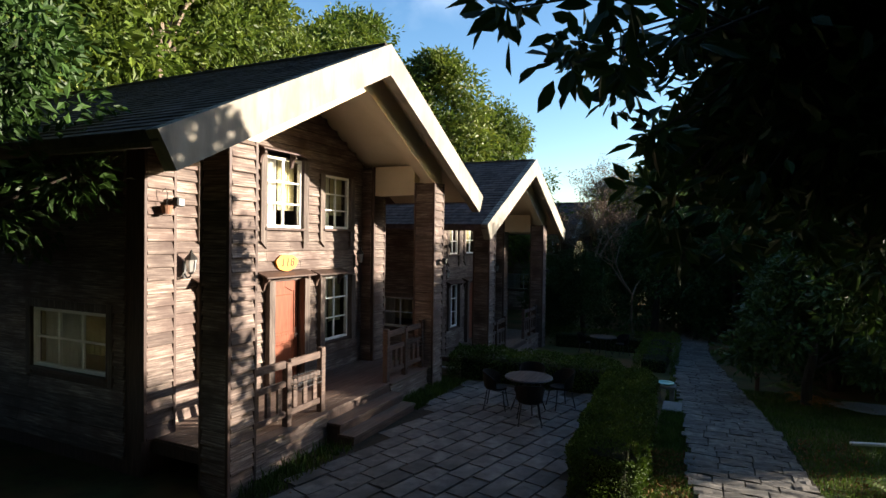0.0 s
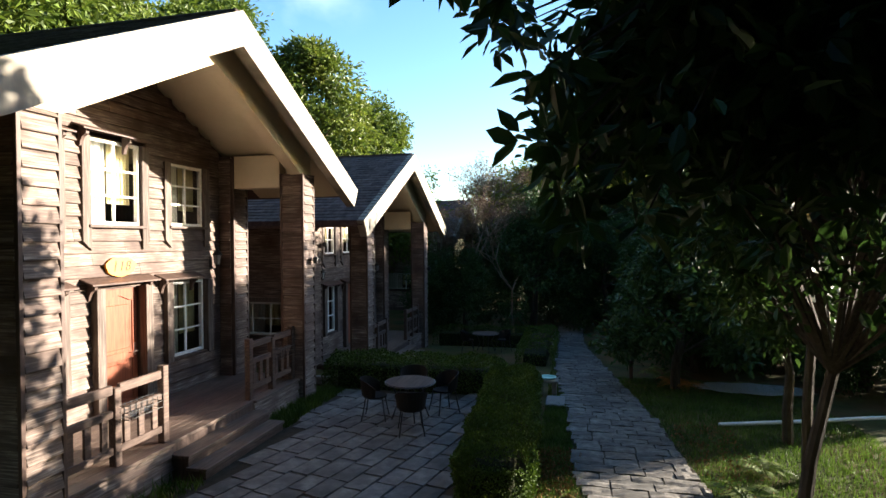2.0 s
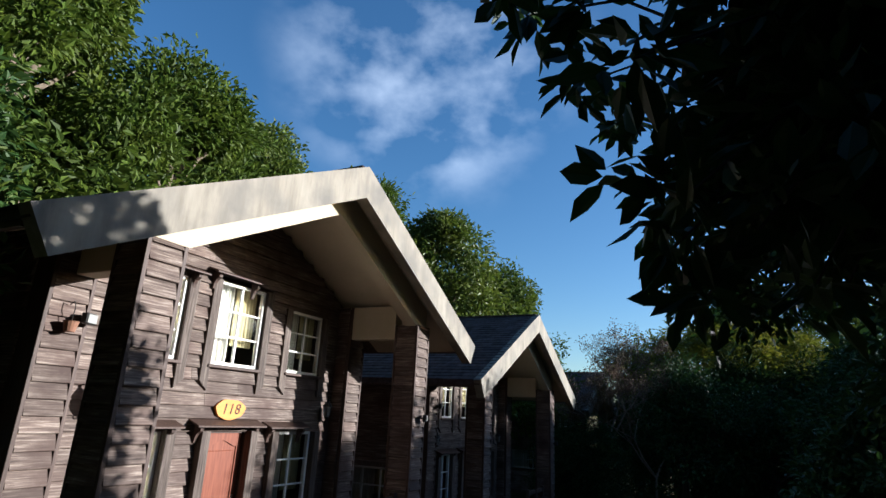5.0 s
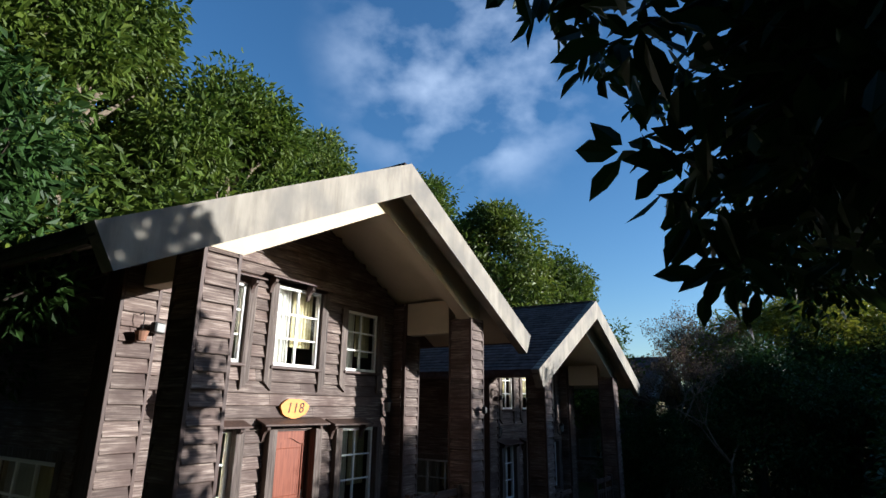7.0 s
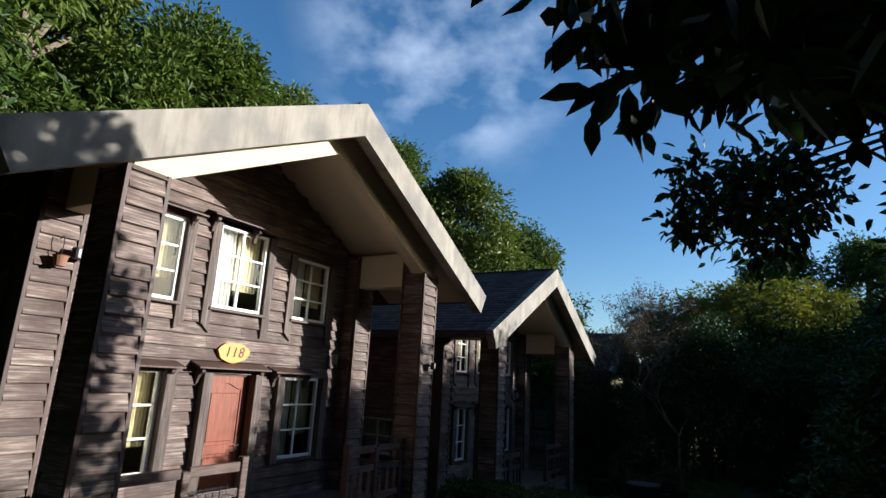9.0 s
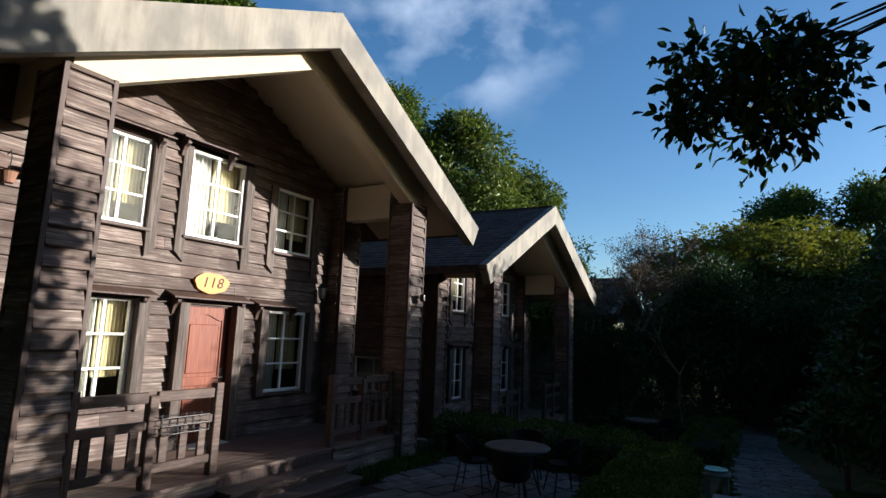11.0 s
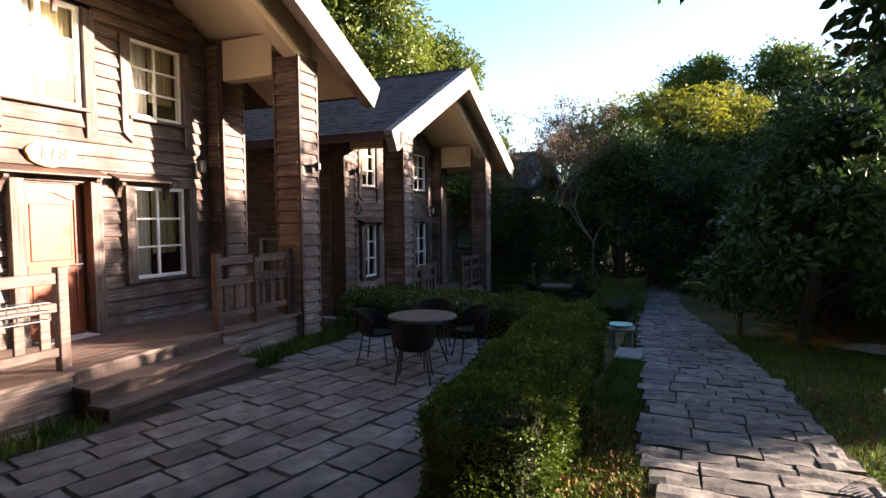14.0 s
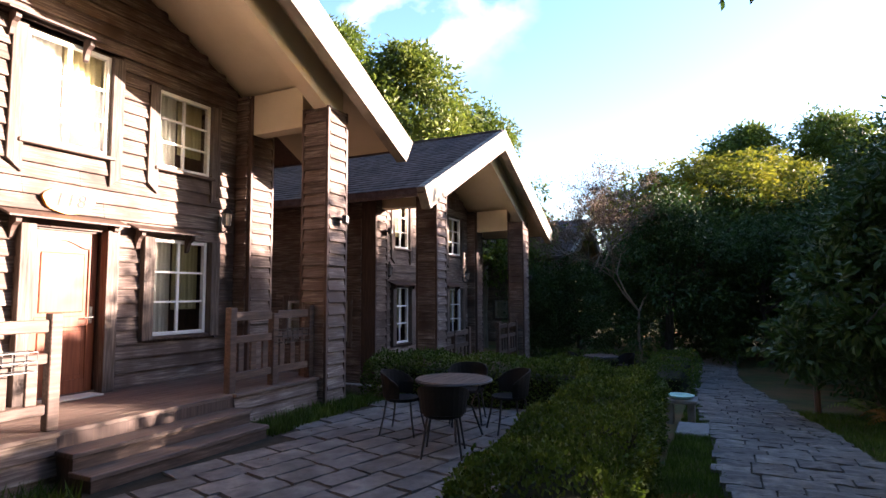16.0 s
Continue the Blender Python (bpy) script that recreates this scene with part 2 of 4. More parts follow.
def box(bm, x0, x1, y0, y1, z0, z1, bevel=0.0):
    r = bmesh.ops.create_cube(bm, size=1)
    for v in r["verts"]:
        v.co = Vector(((x0 + x1) / 2 + v.co.x * (x1 - x0), (y0 + y1) / 2 + v.co.y * (y1 - y0), (z0 + z1) / 2 + v.co.z * (z1 - z0)))
    if bevel:
        edges = list({e for v in r["verts"] for e in v.link_edges})
        bmesh.ops.bevel(bm, geom=edges, offset=bevel, segments=1, affect="EDGES")
    return bm


def boxes(*dims, bevel=0.0):
    bm = bmesh.new()
    for d in dims:
        box(bm, *d, bevel=bevel)
    return bm


def tube(bm, pts, radii, sides=7):
    """A bent, tapered rod through the points."""
    rings = []
    pts = [Vector(p) for p in pts]
    for i, p in enumerate(pts):
        d = (pts[min(i + 1, len(pts) - 1)] - pts[max(i - 1, 0)]).normalized()
        a = d.orthogonal().normalized()
        b = d.cross(a)
        rings.append([bm.verts.new(p + (a * math.cos(k * math.tau / sides) + b * math.sin(k * math.tau / sides)) * radii[i]) for k in range(sides)])
    # untwist neighbouring rings
    for r0, r1 in zip(rings, rings[1:]):
        best = min(range(sides), key=lambda s: sum((r0[k].co - r1[(k + s) % sides].co).length for k in range(sides)))
        r1[:] = r1[best:] + r1[:best]
        for k in range(sides):
            bm.faces.new((r0[k], r0[(k + 1) % sides], r1[(k + 1) % sides], r1[k]))
    for r in (rings[0], rings[-1]):
        try:
            bm.faces.new(r)
        except ValueError:
            pass
    return bm


def lathe(profile, sides=16):
    bm = bmesh.new()
    rings = [[bm.verts.new((r * math.cos(k * math.tau / sides), r * math.sin(k * math.tau / sides), z)) for k in range(sides)] for r, z in profile]
    for a, b in zip(rings, rings[1:]):
        for k in range(sides):
            bm.faces.new((a[k], a[(k + 1) % sides], b[(k + 1) % sides], b[k]))
    bm.faces.new(rings[0][::-1])
    bm.faces.new(rings[-1])
    return bm


def ground_z(x, y):
    """Height of the ground: level by the first house, falling past it, rising in steps behind the start."""
    z = 0.0
    if y > 3:
        z -= 0.075 * (min(y, 15) - 3)
    if y < -4.7:
        z += 0.36 * (-4.7 - max(y, -9.2))
    if x < -9:
        z += 0.25 * (-9 - max(x, -30))
    return z


# ---------------------------------------------------------------- ground
def build_ground():
    xs = [-900, -300, -100, -50] + [-30 + 1.0 * i for i in range(62)] + [50, 100, 300, 900]
    ys = [-900, -300, -100, -50] + [-30 + 1.0 * i for i in range(82)] + [80, 150, 300, 900]
    v = [(x, y, ground_z(x, y) - 0.03 + 0.02 * noise.noise((x * 0.6, y * 0.6, 0))) for y in ys for x in xs]
    w = len(xs)
    f = [(j * w + i, j * w + i + 1, (j + 1) * w + i + 1, (j + 1) * w + i) for j in range(len(ys) - 1) for i in range(w - 1)]
    tagged(raw("ground", v, f, M_ground, smooth=True), "shaded lawn and bare soil under trees", "ground", kind="structure")


build_ground()


def path_edges(y):
    """Left and right edge of the flagged path at y."""
    l = 7.65 - 0.062 * max(y, -2)
    wide = 1.6 - 0.02 * max(y, 0)
    if y > 15:
        l += 0.02 * (y - 15) ** 2
    return l, l + wide


def build_path():
    v, f = [], []
    for i, y in enumerate([-4 + 0.5 * k for k in range(70)]):
        a, b = path_edges(y)
        z = ground_z(8, y) + 0.012
        v += [(a - 0.05, y, z), (b + 0.05, y, z)]
        if i:
            f.append((2 * i - 2, 2 * i - 1, 2 * i + 1, 2 * i))
    return tagged(raw("path", v, f, M_joint), "dark soil bed of the flagstone garden path", "path", kind="structure")


path = build_path()


def build_patio_bed():
    bm = boxes((2.3, 6.15, -5.0, 4.1, -0.05, 0.012))
    return tagged(link("patio", bm, M_joint), "dark joint bed under the slate paved patio", "patio", kind="structure")


patio = build_patio_bed()


def build_start_stairs():
    bm = bmesh.new()
    for i in range(10):
        z = 0.18 * (i + 1)
        box(bm, 6.3, 9.3, -4.1 - 0.5 * (i + 1), -4.1 - 0.5 * i, z - 0.6, z, bevel=0.015)
    box(bm, 5.8, 9.8, -13, -9.1, 1.2, 1.8, bevel=0.02)
    tagged(link("garden_stairs", bm, M_flag), "worn stone steps down into the garden", "stairs", kind="structure")


build_start_stairs()

# ---------------------------------------------------------------- the timber house
SL = 0.505           # roof slope
RIDGE = 7.04
BACK = -9.0
HW = 3.38            # half the body's width


def roof_z(y):
    return RIDGE - SL * abs(y)


def cut(lo, hi, holes):
    """The stretches of lo..hi that no hole covers."""
    out = [(lo, hi)]
    for a, b in holes:
        nxt = []
        for p, q in out:
            if b <= p or a >= q:
                nxt.append((p, q))
            else:
                if a > p:
                    nxt.append((p, a))
                if b < q:
                    nxt.append((b, q))
        out = nxt
    return [(p, q) for p, q in out if q - p > 0.02]


def board_mesh(axis):
    """One lapped siding board, one metre long, 0.2 m high, thicker at its lower edge."""
    bm = bmesh.new()
    prof = [(0.0, 0.008), (0.046, 0.003), (0.050, 0.012), (0.008, 0.203), (0.0, 0.203)]
    ends = []
    for s in (-0.5, 0.5):
        ends.append([bm.verts.new((p, s, z) if axis == "y" else (s, p, z)) for p, z in prof])
    k = len(prof)
    for i in range(k):
        bm.faces.new((ends[0][i], ends[0][(i + 1) % k], ends[1][(i + 1) % k], ends[1][i]))
    bm.faces.new(ends[0])
    bm.faces.new(ends[1])
    bmesh.ops.recalc_face_normals(bm, faces=bm.faces)
    me = bpy.data.meshes.new("board")
    bm.to_mesh(me)
    bm.free()
    me.materials.append(M_board if axis == "y" else M_board_x)
    return me


BOARD_Y, BOARD_X = board_mesh("y"), board_mesh("x")
BH = 0.195


def lay_boards(parent, axis, plane, side, lo, hi, z0, z1, holes=(), limit=None):
    """Lapped boards on a face. axis: the way they run; side: +1 or -1, the way the face looks."""
    z, row = z0, 0
    while z < z1 - 0.03:
        h = min(BH, z1 - z)
        a, b = lo, hi
        if limit:
            r = limit(z + h * 0.9)
            a, b = max(a, -r), min(b, r)
        if b - a > 0.05:
            for p, q in cut(a, b, [(u0, u1) for u0, u1, w0, w1 in holes if w0 < z + h * 0.6 and w1 > z + h * 0.4]):
                joints = [p, q]
                if q - p > 2.2:
                    joints = [p, p + (q - p) * (0.35 + 0.3 * ((row * 7) % 5) / 5), q]
                for c, d in zip(joints, joints[1:]):
                    ob = new("board", BOARD_Y if axis == "y" else BOARD_X)
                    ob.parent = parent
                    ln = d - c - 0.004
                    tilt = random.uniform(-0.25, 0.25)
                    if axis == "y":
                        ob.matrix_world = pose(plane, (c + d) / 2, z + random.uniform(-0.003, 0.003), tilt if ln < 1.2 else 0) @ Matrix.Diagonal((side, ln, h / BH, 1))
                    else:
                        ob.matrix_world = pose((c + d) / 2, plane, z + random.uniform(-0.003, 0.003)) @ Matrix.Diagonal((ln, side, h / BH, 1))
        z += BH
        row += 1


# openings of the front: y0, y1, z0, z1
WIN = [(-1.98, -1.18, 1.18, 2.68), (1.24, 2.26, 1.18, 2.64), (-1.98, -1.18, 3.70, 5.00), (-0.54, 0.54, 3.70, 5.11), (1.28, 2.26, 3.72, 4.92)]
DOOR = (-0.38, 0.50, 0.50, 2.62)
SIDEWIN = (-2.28, -0.40, 1.36, 2.32)


def build_window(house, y0, y1, z0, z1, curtain, cols=2, rows=3, x=0.0):
    """A white sash window: frame, glazing bars, glass, a sill with brackets, dark jambs and a curtain behind."""
    win = thing("window", "white painted sash window with glazing bars", "window")
    win.parent = house
    del win["category"]
    f = 0.055
    part("frame", boxes((x - 0.07, x + 0.012, y0, y0 + f, z0, z1), (x - 0.07, x + 0.012, y1 - f, y1, z0, z1),
                        (x - 0.07, x + 0.012, y0 + f, y1 - f, z0, z0 + f), (x - 0.07, x + 0.012, y0 + f, y1 - f, z1 - f, z1), bevel=0.006), M_white, win)
    iy0, iy1, iz0, iz1 = y0 + f, y1 - f, z0 + f, z1 - f
    for i in range(1, cols):
        c = iy0 + (iy1 - iy0) * i / cols
        part("mullion", boxes((x - 0.055, x - 0.012, c - 0.024, c + 0.024, iz0, iz1), bevel=0.005), M_white, win)
    for i in range(1, rows):
        c = iz0 + (iz1 - iz0) * i / rows
        part("glazing_bar", boxes((x - 0.052, x - 0.015, iy0, iy1, c - 0.016, c + 0.016), bevel=0.004), M_white, win)
    for i in range(cols):
        for j in range(rows):
            ty, tz = random.uniform(-0.4, 0.4), random.uniform(-0.4, 0.4)
            ob = part("pane", boxes((-0.002, 0.002, -(iy1 - iy0) / cols / 2, (iy1 - iy0) / cols / 2, -(iz1 - iz0) / rows / 2, (iz1 - iz0) / rows / 2)), M_glass, win)
            ob.matrix_basis = pose(x - 0.035, iy0 + (iy1 - iy0) * (i + 0.5) / cols, iz0 + (iz1 - iz0) * (j + 0.5) / rows, 0, ty, tz)
            ob.visible_shadow = False
    # pleated curtain drawn to one side, a shorter blind on the other
    for side, mat, a, b, zlo in ((0, curtain, y0, y0 + (y1 - y0) * 0.50, z0), (1, M_curtain, y0 + (y1 - y0) * 0.52, y1, z0 + (z1 - z0) * 0.26)):
        v, fc = [], []
        n = 28
        for k in range(n + 1):
            yy = a + (b - a) * k / n
            xx = x - 0.20 + 0.025 * math.sin(k * 1.5) + 0.01 * math.sin(k * 0.7)
            v += [(xx, yy, zlo), (xx, yy, z1)]
            if k:
                fc.append((2 * k - 2, 2 * k, 2 * k + 1, 2 * k - 1))
        ob = raw("curtain", v, fc, mat, win, "pleated curtain behind glass", smooth=True)
    part("sill", boxes((x - 0.02, x + 0.10, y0 - 0.06, y1 + 0.06, z0 - 0.055, z0 - 0.004), bevel=0.008), M_trim, win, "dark wooden sill")
    return win


def build_awning(house, y0, y1, z, name="hood"):
    """A sloped board over an opening, on two curved brackets."""
    h = thing(name, "dark wooden hood board on two brackets", "hood")
    h.parent = house
    del h["category"]
    bm = bmesh.new()
    box(bm, 0.0, 0.27, y0, y1, z, z + 0.03, bevel=0.005)
    for v in bm.verts:
        v.co.z -= v.co.x * 0.35 - 0.05
    part("hood_board", bm, M_trim, h)
    for y in (y0 + 0.14, y1 - 0.14):
        bm = bmesh.new()
        prof = [(0.03, -0.30), (0.07, -0.28), (0.09, -0.20), (0.12, -0.14), (0.19, -0.10), (0.20, -0.03), (0.03, 0.02)]
        a = [bm.verts.new((px, y - 0.03, z + pz)) for px, pz in prof]
        b = [bm.verts.new((px, y + 0.03, z + pz)) for px, pz in prof]
        bm.faces.new(a)
        bm.faces.new(b[::-1])
        for i in range(len(prof)):
            bm.faces.new((a[i], b[i], b[(i + 1) % len(prof)], a[(i + 1) % len(prof)]))
        bmesh.ops.recalc_face_normals(bm, faces=bm.faces)
        part("bracket", bm, M_trim, h)


def build_jambs(house, y0, y1, z0, z1, deep=0.16, drop=0.0):
    """Dark upright boards either side of an opening, ending below in a pointed tail where drop is given."""
    for a, b in ((y0 - 0.17, y0 - 0.002), (y1 + 0.002, y1 + 0.17)):
        bm = boxes((0.0, deep if drop == 0 else 0.075, a, b, z0 - drop, z1), bevel=0.006)
        if drop:
            for v in bm.verts:
                if v.co.z < z0 - drop + 0.1:
                    s = 1 if a > (y0 + y1) / 2 else -1
                    if (v.co.y - (a + b) / 2) * s > 0:
                        v.co.z += 0.14
        part("jamb", bm, M_jamb, house, "dark wooden jamb board")


def build_door(house):
    y0, y1, z0, z1 = DOOR
    d = thing("door", "closed red-brown varnished panel door", "door")
    d.parent = house
    del d["category"]
    yl, yr = y0, y1 - 0.02
    bm = boxes((-0.09, -0.045, yl, yr, z0 + 0.01, z1), bevel=0.004)
    part("door_leaf", bm, M_door, d)
    w = yr - yl
    # stiles, rails and raised panels, the upper one with an arched head
    part("stile", boxes((-0.045, -0.025, yl, yl + 0.11, z0 + 0.01, z1), bevel=0.005), M_door, d)
    part("stile", boxes((-0.045, -0.025, yr - 0.11, yr, z0 + 0.01, z1), bevel=0.005), M_door, d)
    for a, b in ((z0 + 0.01, z0 + 0.2), (z0 + 0.88, z0 + 1.02)):
        part("rail", boxes((-0.045, -0.025, yl + 0.11, yr - 0.11, a, b), bevel=0.005), M_door, d)
    bm = bmesh.new()
    n = 14
    top, bot = [], []
    for k in range(n + 1):
        s = k / n
        yy = yl + 0.11 + (w - 0.22) * s
        zz = z1 - 0.22 + 0.10 * math.sin(math.pi * s) ** 2
        for x, lst in ((-0.045, bot), (-0.025, top)):
            lst.append((bm.verts.new((x, yy, zz)), bm.verts.new((x, yy, z1))))
    for k in range(n):
        bm.faces.new((top[k][0], top[k + 1][0], top[k + 1][1], top[k][1]))
        bm.faces.new((bot[k][0], top[k][0], top[k + 1][0], bot[k + 1][0]))
    part("rail", bm, M_door, d, "arched top rail")
    for a, b in ((z0 + 0.25, z0 + 0.83), (z0 + 1.07, z1 - 0.28)):
        part("panel", boxes((-0.045, -0.033, yl + 0.16, yr - 0.16, a, b), bevel=0.01), M_door, d)
    hp = part("handle", boxes((-0.025, -0.015, yr - 0.085, yr - 0.04, z0 + 0.92, z0 + 1.14), bevel=0.004), M_metal, d, "steel lever handle on a back plate")
    bm = bmesh.new()
    tube(bm, [(-0.015, yr - 0.062, z0 + 1.0), (0.035, yr - 0.062, z0 + 1.0), (0.042, yr - 0.10, z0 + 1.0), (0.04, yr - 0.17, z0 + 0.995)], [0.01, 0.01, 0.01, 0.008])
    part("lever", bm, M_metal, hp)
    part("threshold", boxes((-0.10, 0.05, y0 - 0.02, y1 + 0.02, z0 + 0.003, z0 + 0.03), bevel=0.005), M_trim, d)


def build_post(house, yc, foot=0.0):
    """A square porch post clad in lapped boards with corner trims."""
    p = thing("porch_post", "square porch post clad in lapped weathered boards", "post")
    p.parent = house
    del p["category"]
    x0, x1, y0, y1 = 1.47, 2.0, yc - 0.26, yc + 0.26
    top = roof_z(abs(yc) + 0.26) - 0.50
    part("core", boxes((x0, x1 - 0.03, y0 + 0.03, y1 - 0.03, foot - 0.7, top)), M_trim, p)
    for cx in (x0, x1 - 0.04):
        for cy in (y0, y1 - 0.04):
            part("corner_board", boxes((cx - 0.006, cx + 0.046, cy - 0.006, cy + 0.046, foot - 0.7, top), bevel=0.004), M_trim, p)
    lay_boards(p, "y", x1 - 0.032, 1, y0 + 0.046, y1 - 0.046, foot - 0.1, top)
    lay_boards(p, "x", y0 + 0.032, -1, x0 + 0.046, x1 - 0.046, foot - 0.1, top)
    return p


def build_railing(house, y0, y1):
    """Porch balustrade: end post, top rail, middle rail, bottom rail, balusters, and a plank seat."""
    r = thing("porch_railing", "worn brown wooden porch railing with balusters", "railing")
    r.parent = house
    del r["category"]
    x, zf = 1.72, 0.5
    for y, top in ((y0 + 0.05, 1.62), ((y0 + y1) / 2, 1.52), (y1 - 0.05, 1.62)):
        part("post", boxes((x - 0.055, x + 0.055, y - 0.055, y + 0.055, zf, top), bevel=0.008), M_rail, r)
    for a, b in ((y0 + 0.107, (y0 + y1) / 2 - 0.057), ((y0 + y1) / 2 + 0.057, y1 - 0.107)):
        part("top_rail", boxes((x - 0.03, x + 0.03, a, b, 1.44, 1.56), bevel=0.008), M_rail, r)
        part("middle_rail", boxes((x - 0.03, x + 0.03, a, b, 1.14, 1.24), bevel=0.008), M_rail, r)
        part("bottom_rail", boxes((x - 0.03, x + 0.03, a, b, 0.66, 0.76), bevel=0.008), M_rail, r)
        n = 3
        for i in range(n):
            c = a + (b - a) * (i + 0.5) / n
            part("baluster", boxes((x - 0.02, x + 0.02, c - 0.05, c + 0.05, 0.76, 1.14), bevel=0.005), M_rail, r)


def build_house():
    h = thing("timber_house", "dark weathered timber gable house with cream fascia and porch", "house")
    # front wall with its real openings, then lapped boards on it
    holes = WIN + [DOOR]
    bm = bmesh.new()
    zs = sorted({0.0, 4.6} | {v for o in holes for v in o[2:]} | {5.2})
    for z0, z1 in zip(zs, zs[1:]):
        for a, b in cut(-HW + 0.1, HW - 0.1, [(o[0], o[1]) for o in holes if o[2] < z1 - 0.001 and o[3] > z0 + 0.001]):
            box(bm, -0.12, 0.0, a, b, z0, z1)
    g = [(-HW + 0.1, 5.2), (HW - 0.1, 5.2), (HW - 0.1, roof_z(HW) - 0.2), (0, RIDGE - 0.25), (-HW + 0.1, roof_z(HW) - 0.2)]
    f0 = [bm.verts.new((0, y, z)) for y, z in g]
    f1 = [bm.verts.new((-0.12, y, z)) for y, z in g]
    bm.faces.new(f0)
    bm.faces.new(f1[::-1])
    wall = part("front_wall", bm, M_trim, h, "lapped dark weathered boards")
    lay_boards(wall, "y", 0.0, 1, -2.82, 2.82, 0.5, 6.85, [(a - 0.16, b + 0.16, c - 0.05, d + 0.02) for a, b, c, d in holes], limit=lambda z: max((RIDGE - 0.2 - z) / SL, 0))
    # side walls and back
    for s in (-1, 1):
        bm = bmesh.new()
        wx0, wx1, wz0, wz1 = SIDEWIN
        y0, y1 = (-HW, -HW + 0.12) if s < 0 else (HW - 0.12, HW)
        top = roof_z(HW) - 0.15
        if s < 0:
            for d in ((BACK, wx0, -0.7, top), (wx1, -0.0, -0.7, top), (wx0, wx1, -0.7, wz0), (wx0, wx1, wz1, top)):
                box(bm, d[0], d[1], y0, y1, d[2], d[3])
        else:
            box(bm, BACK, 0, y0, y1, -0.7, top)
        sw = part("side_wall", bm, M_trim, h)
        if s < 0:
            lay_boards(sw, "x", y0, -1, -5.0, -0.02, 0.2, top, [(wx0 - 0.12, wx1 + 0.12, wz0 - 0.08, wz1 + 0.08)])
    part("back_wall", boxes((BACK - 0.12, BACK, -HW, HW, -0.7, 5.3)), M_trim, h)
    # the side window faces -y: build it facing +x, then turn it
    w = build_window(h, -0.94, 0.94, SIDEWIN[2], SIDEWIN[3], M_blind, cols=3, rows=2)
    w.matrix_basis = pose(-1.34, -HW, 0, 0, 0, -90)
    part("window_casing", boxes((-2.42, -2.285, -HW - 0.06, -HW, 1.22, 2.46), (-0.395, -0.26, -HW - 0.06, -HW, 1.22, 2.46), (-2.285, -0.395, -HW - 0.06, -HW, 2.325, 2.46), bevel=0.005), M_jamb, h)
    # rooms behind the windows
    part("room", boxes((-4.2, -4.1, -HW + 0.13, HW - 0.13, 0.4, 5.6), (-4.1, -0.13, -HW + 0.13, HW - 0.13, 0.38, 0.44),
                       (-4.1, -0.13, -HW + 0.13, HW - 0.13, 3.0, 3.3), (-4.1, -0.13, -HW + 0.13, HW - 0.13, 5.25, 5.3)), M_room, h, "plain plastered room behind the windows")
    for i, (a, b, c, d) in enumerate(WIN):
        build_window(h, a, b, c, d, M_blind, cols=2, rows=3)
        build_jambs(h, a, b, c if i > 1 else c - 0.05, d, drop=0.42 if i > 1 else 0.0, deep=0.13)
    build_jambs(h, DOOR[0], DOOR[1], 0.5, 2.66, deep=0.16)
    build_door(h)
    for a, b, z in ((-2.25, -0.98, 2.74), (-0.74, 0.74, 2.76), (0.86, 1.98, 2.74), (-2.25, -0.98, 5.10), (-0.86, 0.30, 5.20)):
        build_awning(h, a, b, z)
    # pilasters at the front corners
    for s in (-1, 1):
        a, b = sorted((s * 2.83, s * 3.38))
        pl = part("pilaster", boxes((-0.1, 0.33, a, b, -0.5, roof_z(HW) - 0.12)), M_trim, h)
        lay_boards(pl, "y", 0.332, 1, a + 0.05, b - 0.05, 0.5, 5.25)
        if s > 0:
            lay_boards(pl, "x", a, -1, 0.03, 0.30, 0.5, 5.25)
        for cy in (a, b - 0.05):
            part("corner_board", boxes((0.325, 0.372, cy, cy + 0.05, 0.5, 5.25), bevel=0.004), M_trim, h)
    for s in (-1, 1):
        build_post(h, s * 3.11)
        # cream tie between pilaster and post
        a, b = sorted((s * 2.85, s * 3.12))
        part("tie_beam", boxes((0.375, 1.46, a, b, 4.55, 5.25), bevel=0.01), M_cream, h, "cream boxed tie beam")
    # porch deck, its skirt and the steps
    dk = part("deck", boxes((0.0, 1.80, -3.2, 3.2, 0.28, 0.46)), M_trim, h)
    for i in range(12):
        a = 0.0 + i * 0.151
        part("plank", boxes((a, a + 0.146, -3.18, 3.18, 0.462, 0.5), bevel=0.004), M_deck, dk)
    for a, b in ((-2.84, -1.0), (1.16, 2.84)):
        sk = part("deck_skirt", boxes((1.80, 1.835, a, b, -0.1, 0.5)), M_trim, h)
        lay_boards(sk, "y", 1.836, 1, a, b, -0.1, 0.46)
        part("deck_nosing", boxes((1.78, 1.90, a, b, 0.46, 0.505), bevel=0.006), M_deck, h)
    st = part("porch_steps", boxes((1.80, 1.84, -1.0, 1.16, -0.1, 0.46), (1.84, 2.12, -1.0, 1.16, -0.1, 0.29), (2.12, 2.38, -1.0, 1.16, -0.1, 0.12)), M_trim, h, "three worn brown wooden porch steps")
    for x, z in ((1.80, 0.5), (2.13, 0.335), (2.41, 0.17)):
        part("tread", boxes((x - 0.31 if x > 2 else x - 0.05, x + 0.03, -1.03, 1.19, z - 0.045, z + 0.002), bevel=0.006), M_deck, st)
        part("riser", boxes((x - 0.02, x + 0.004, -1.01, 1.17, z - 0.165, z - 0.046), bevel=0.003), M_rail, st)
    build_railing(h, -2.80, -0.95)
    build_railing(h, 1.16, 2.84)
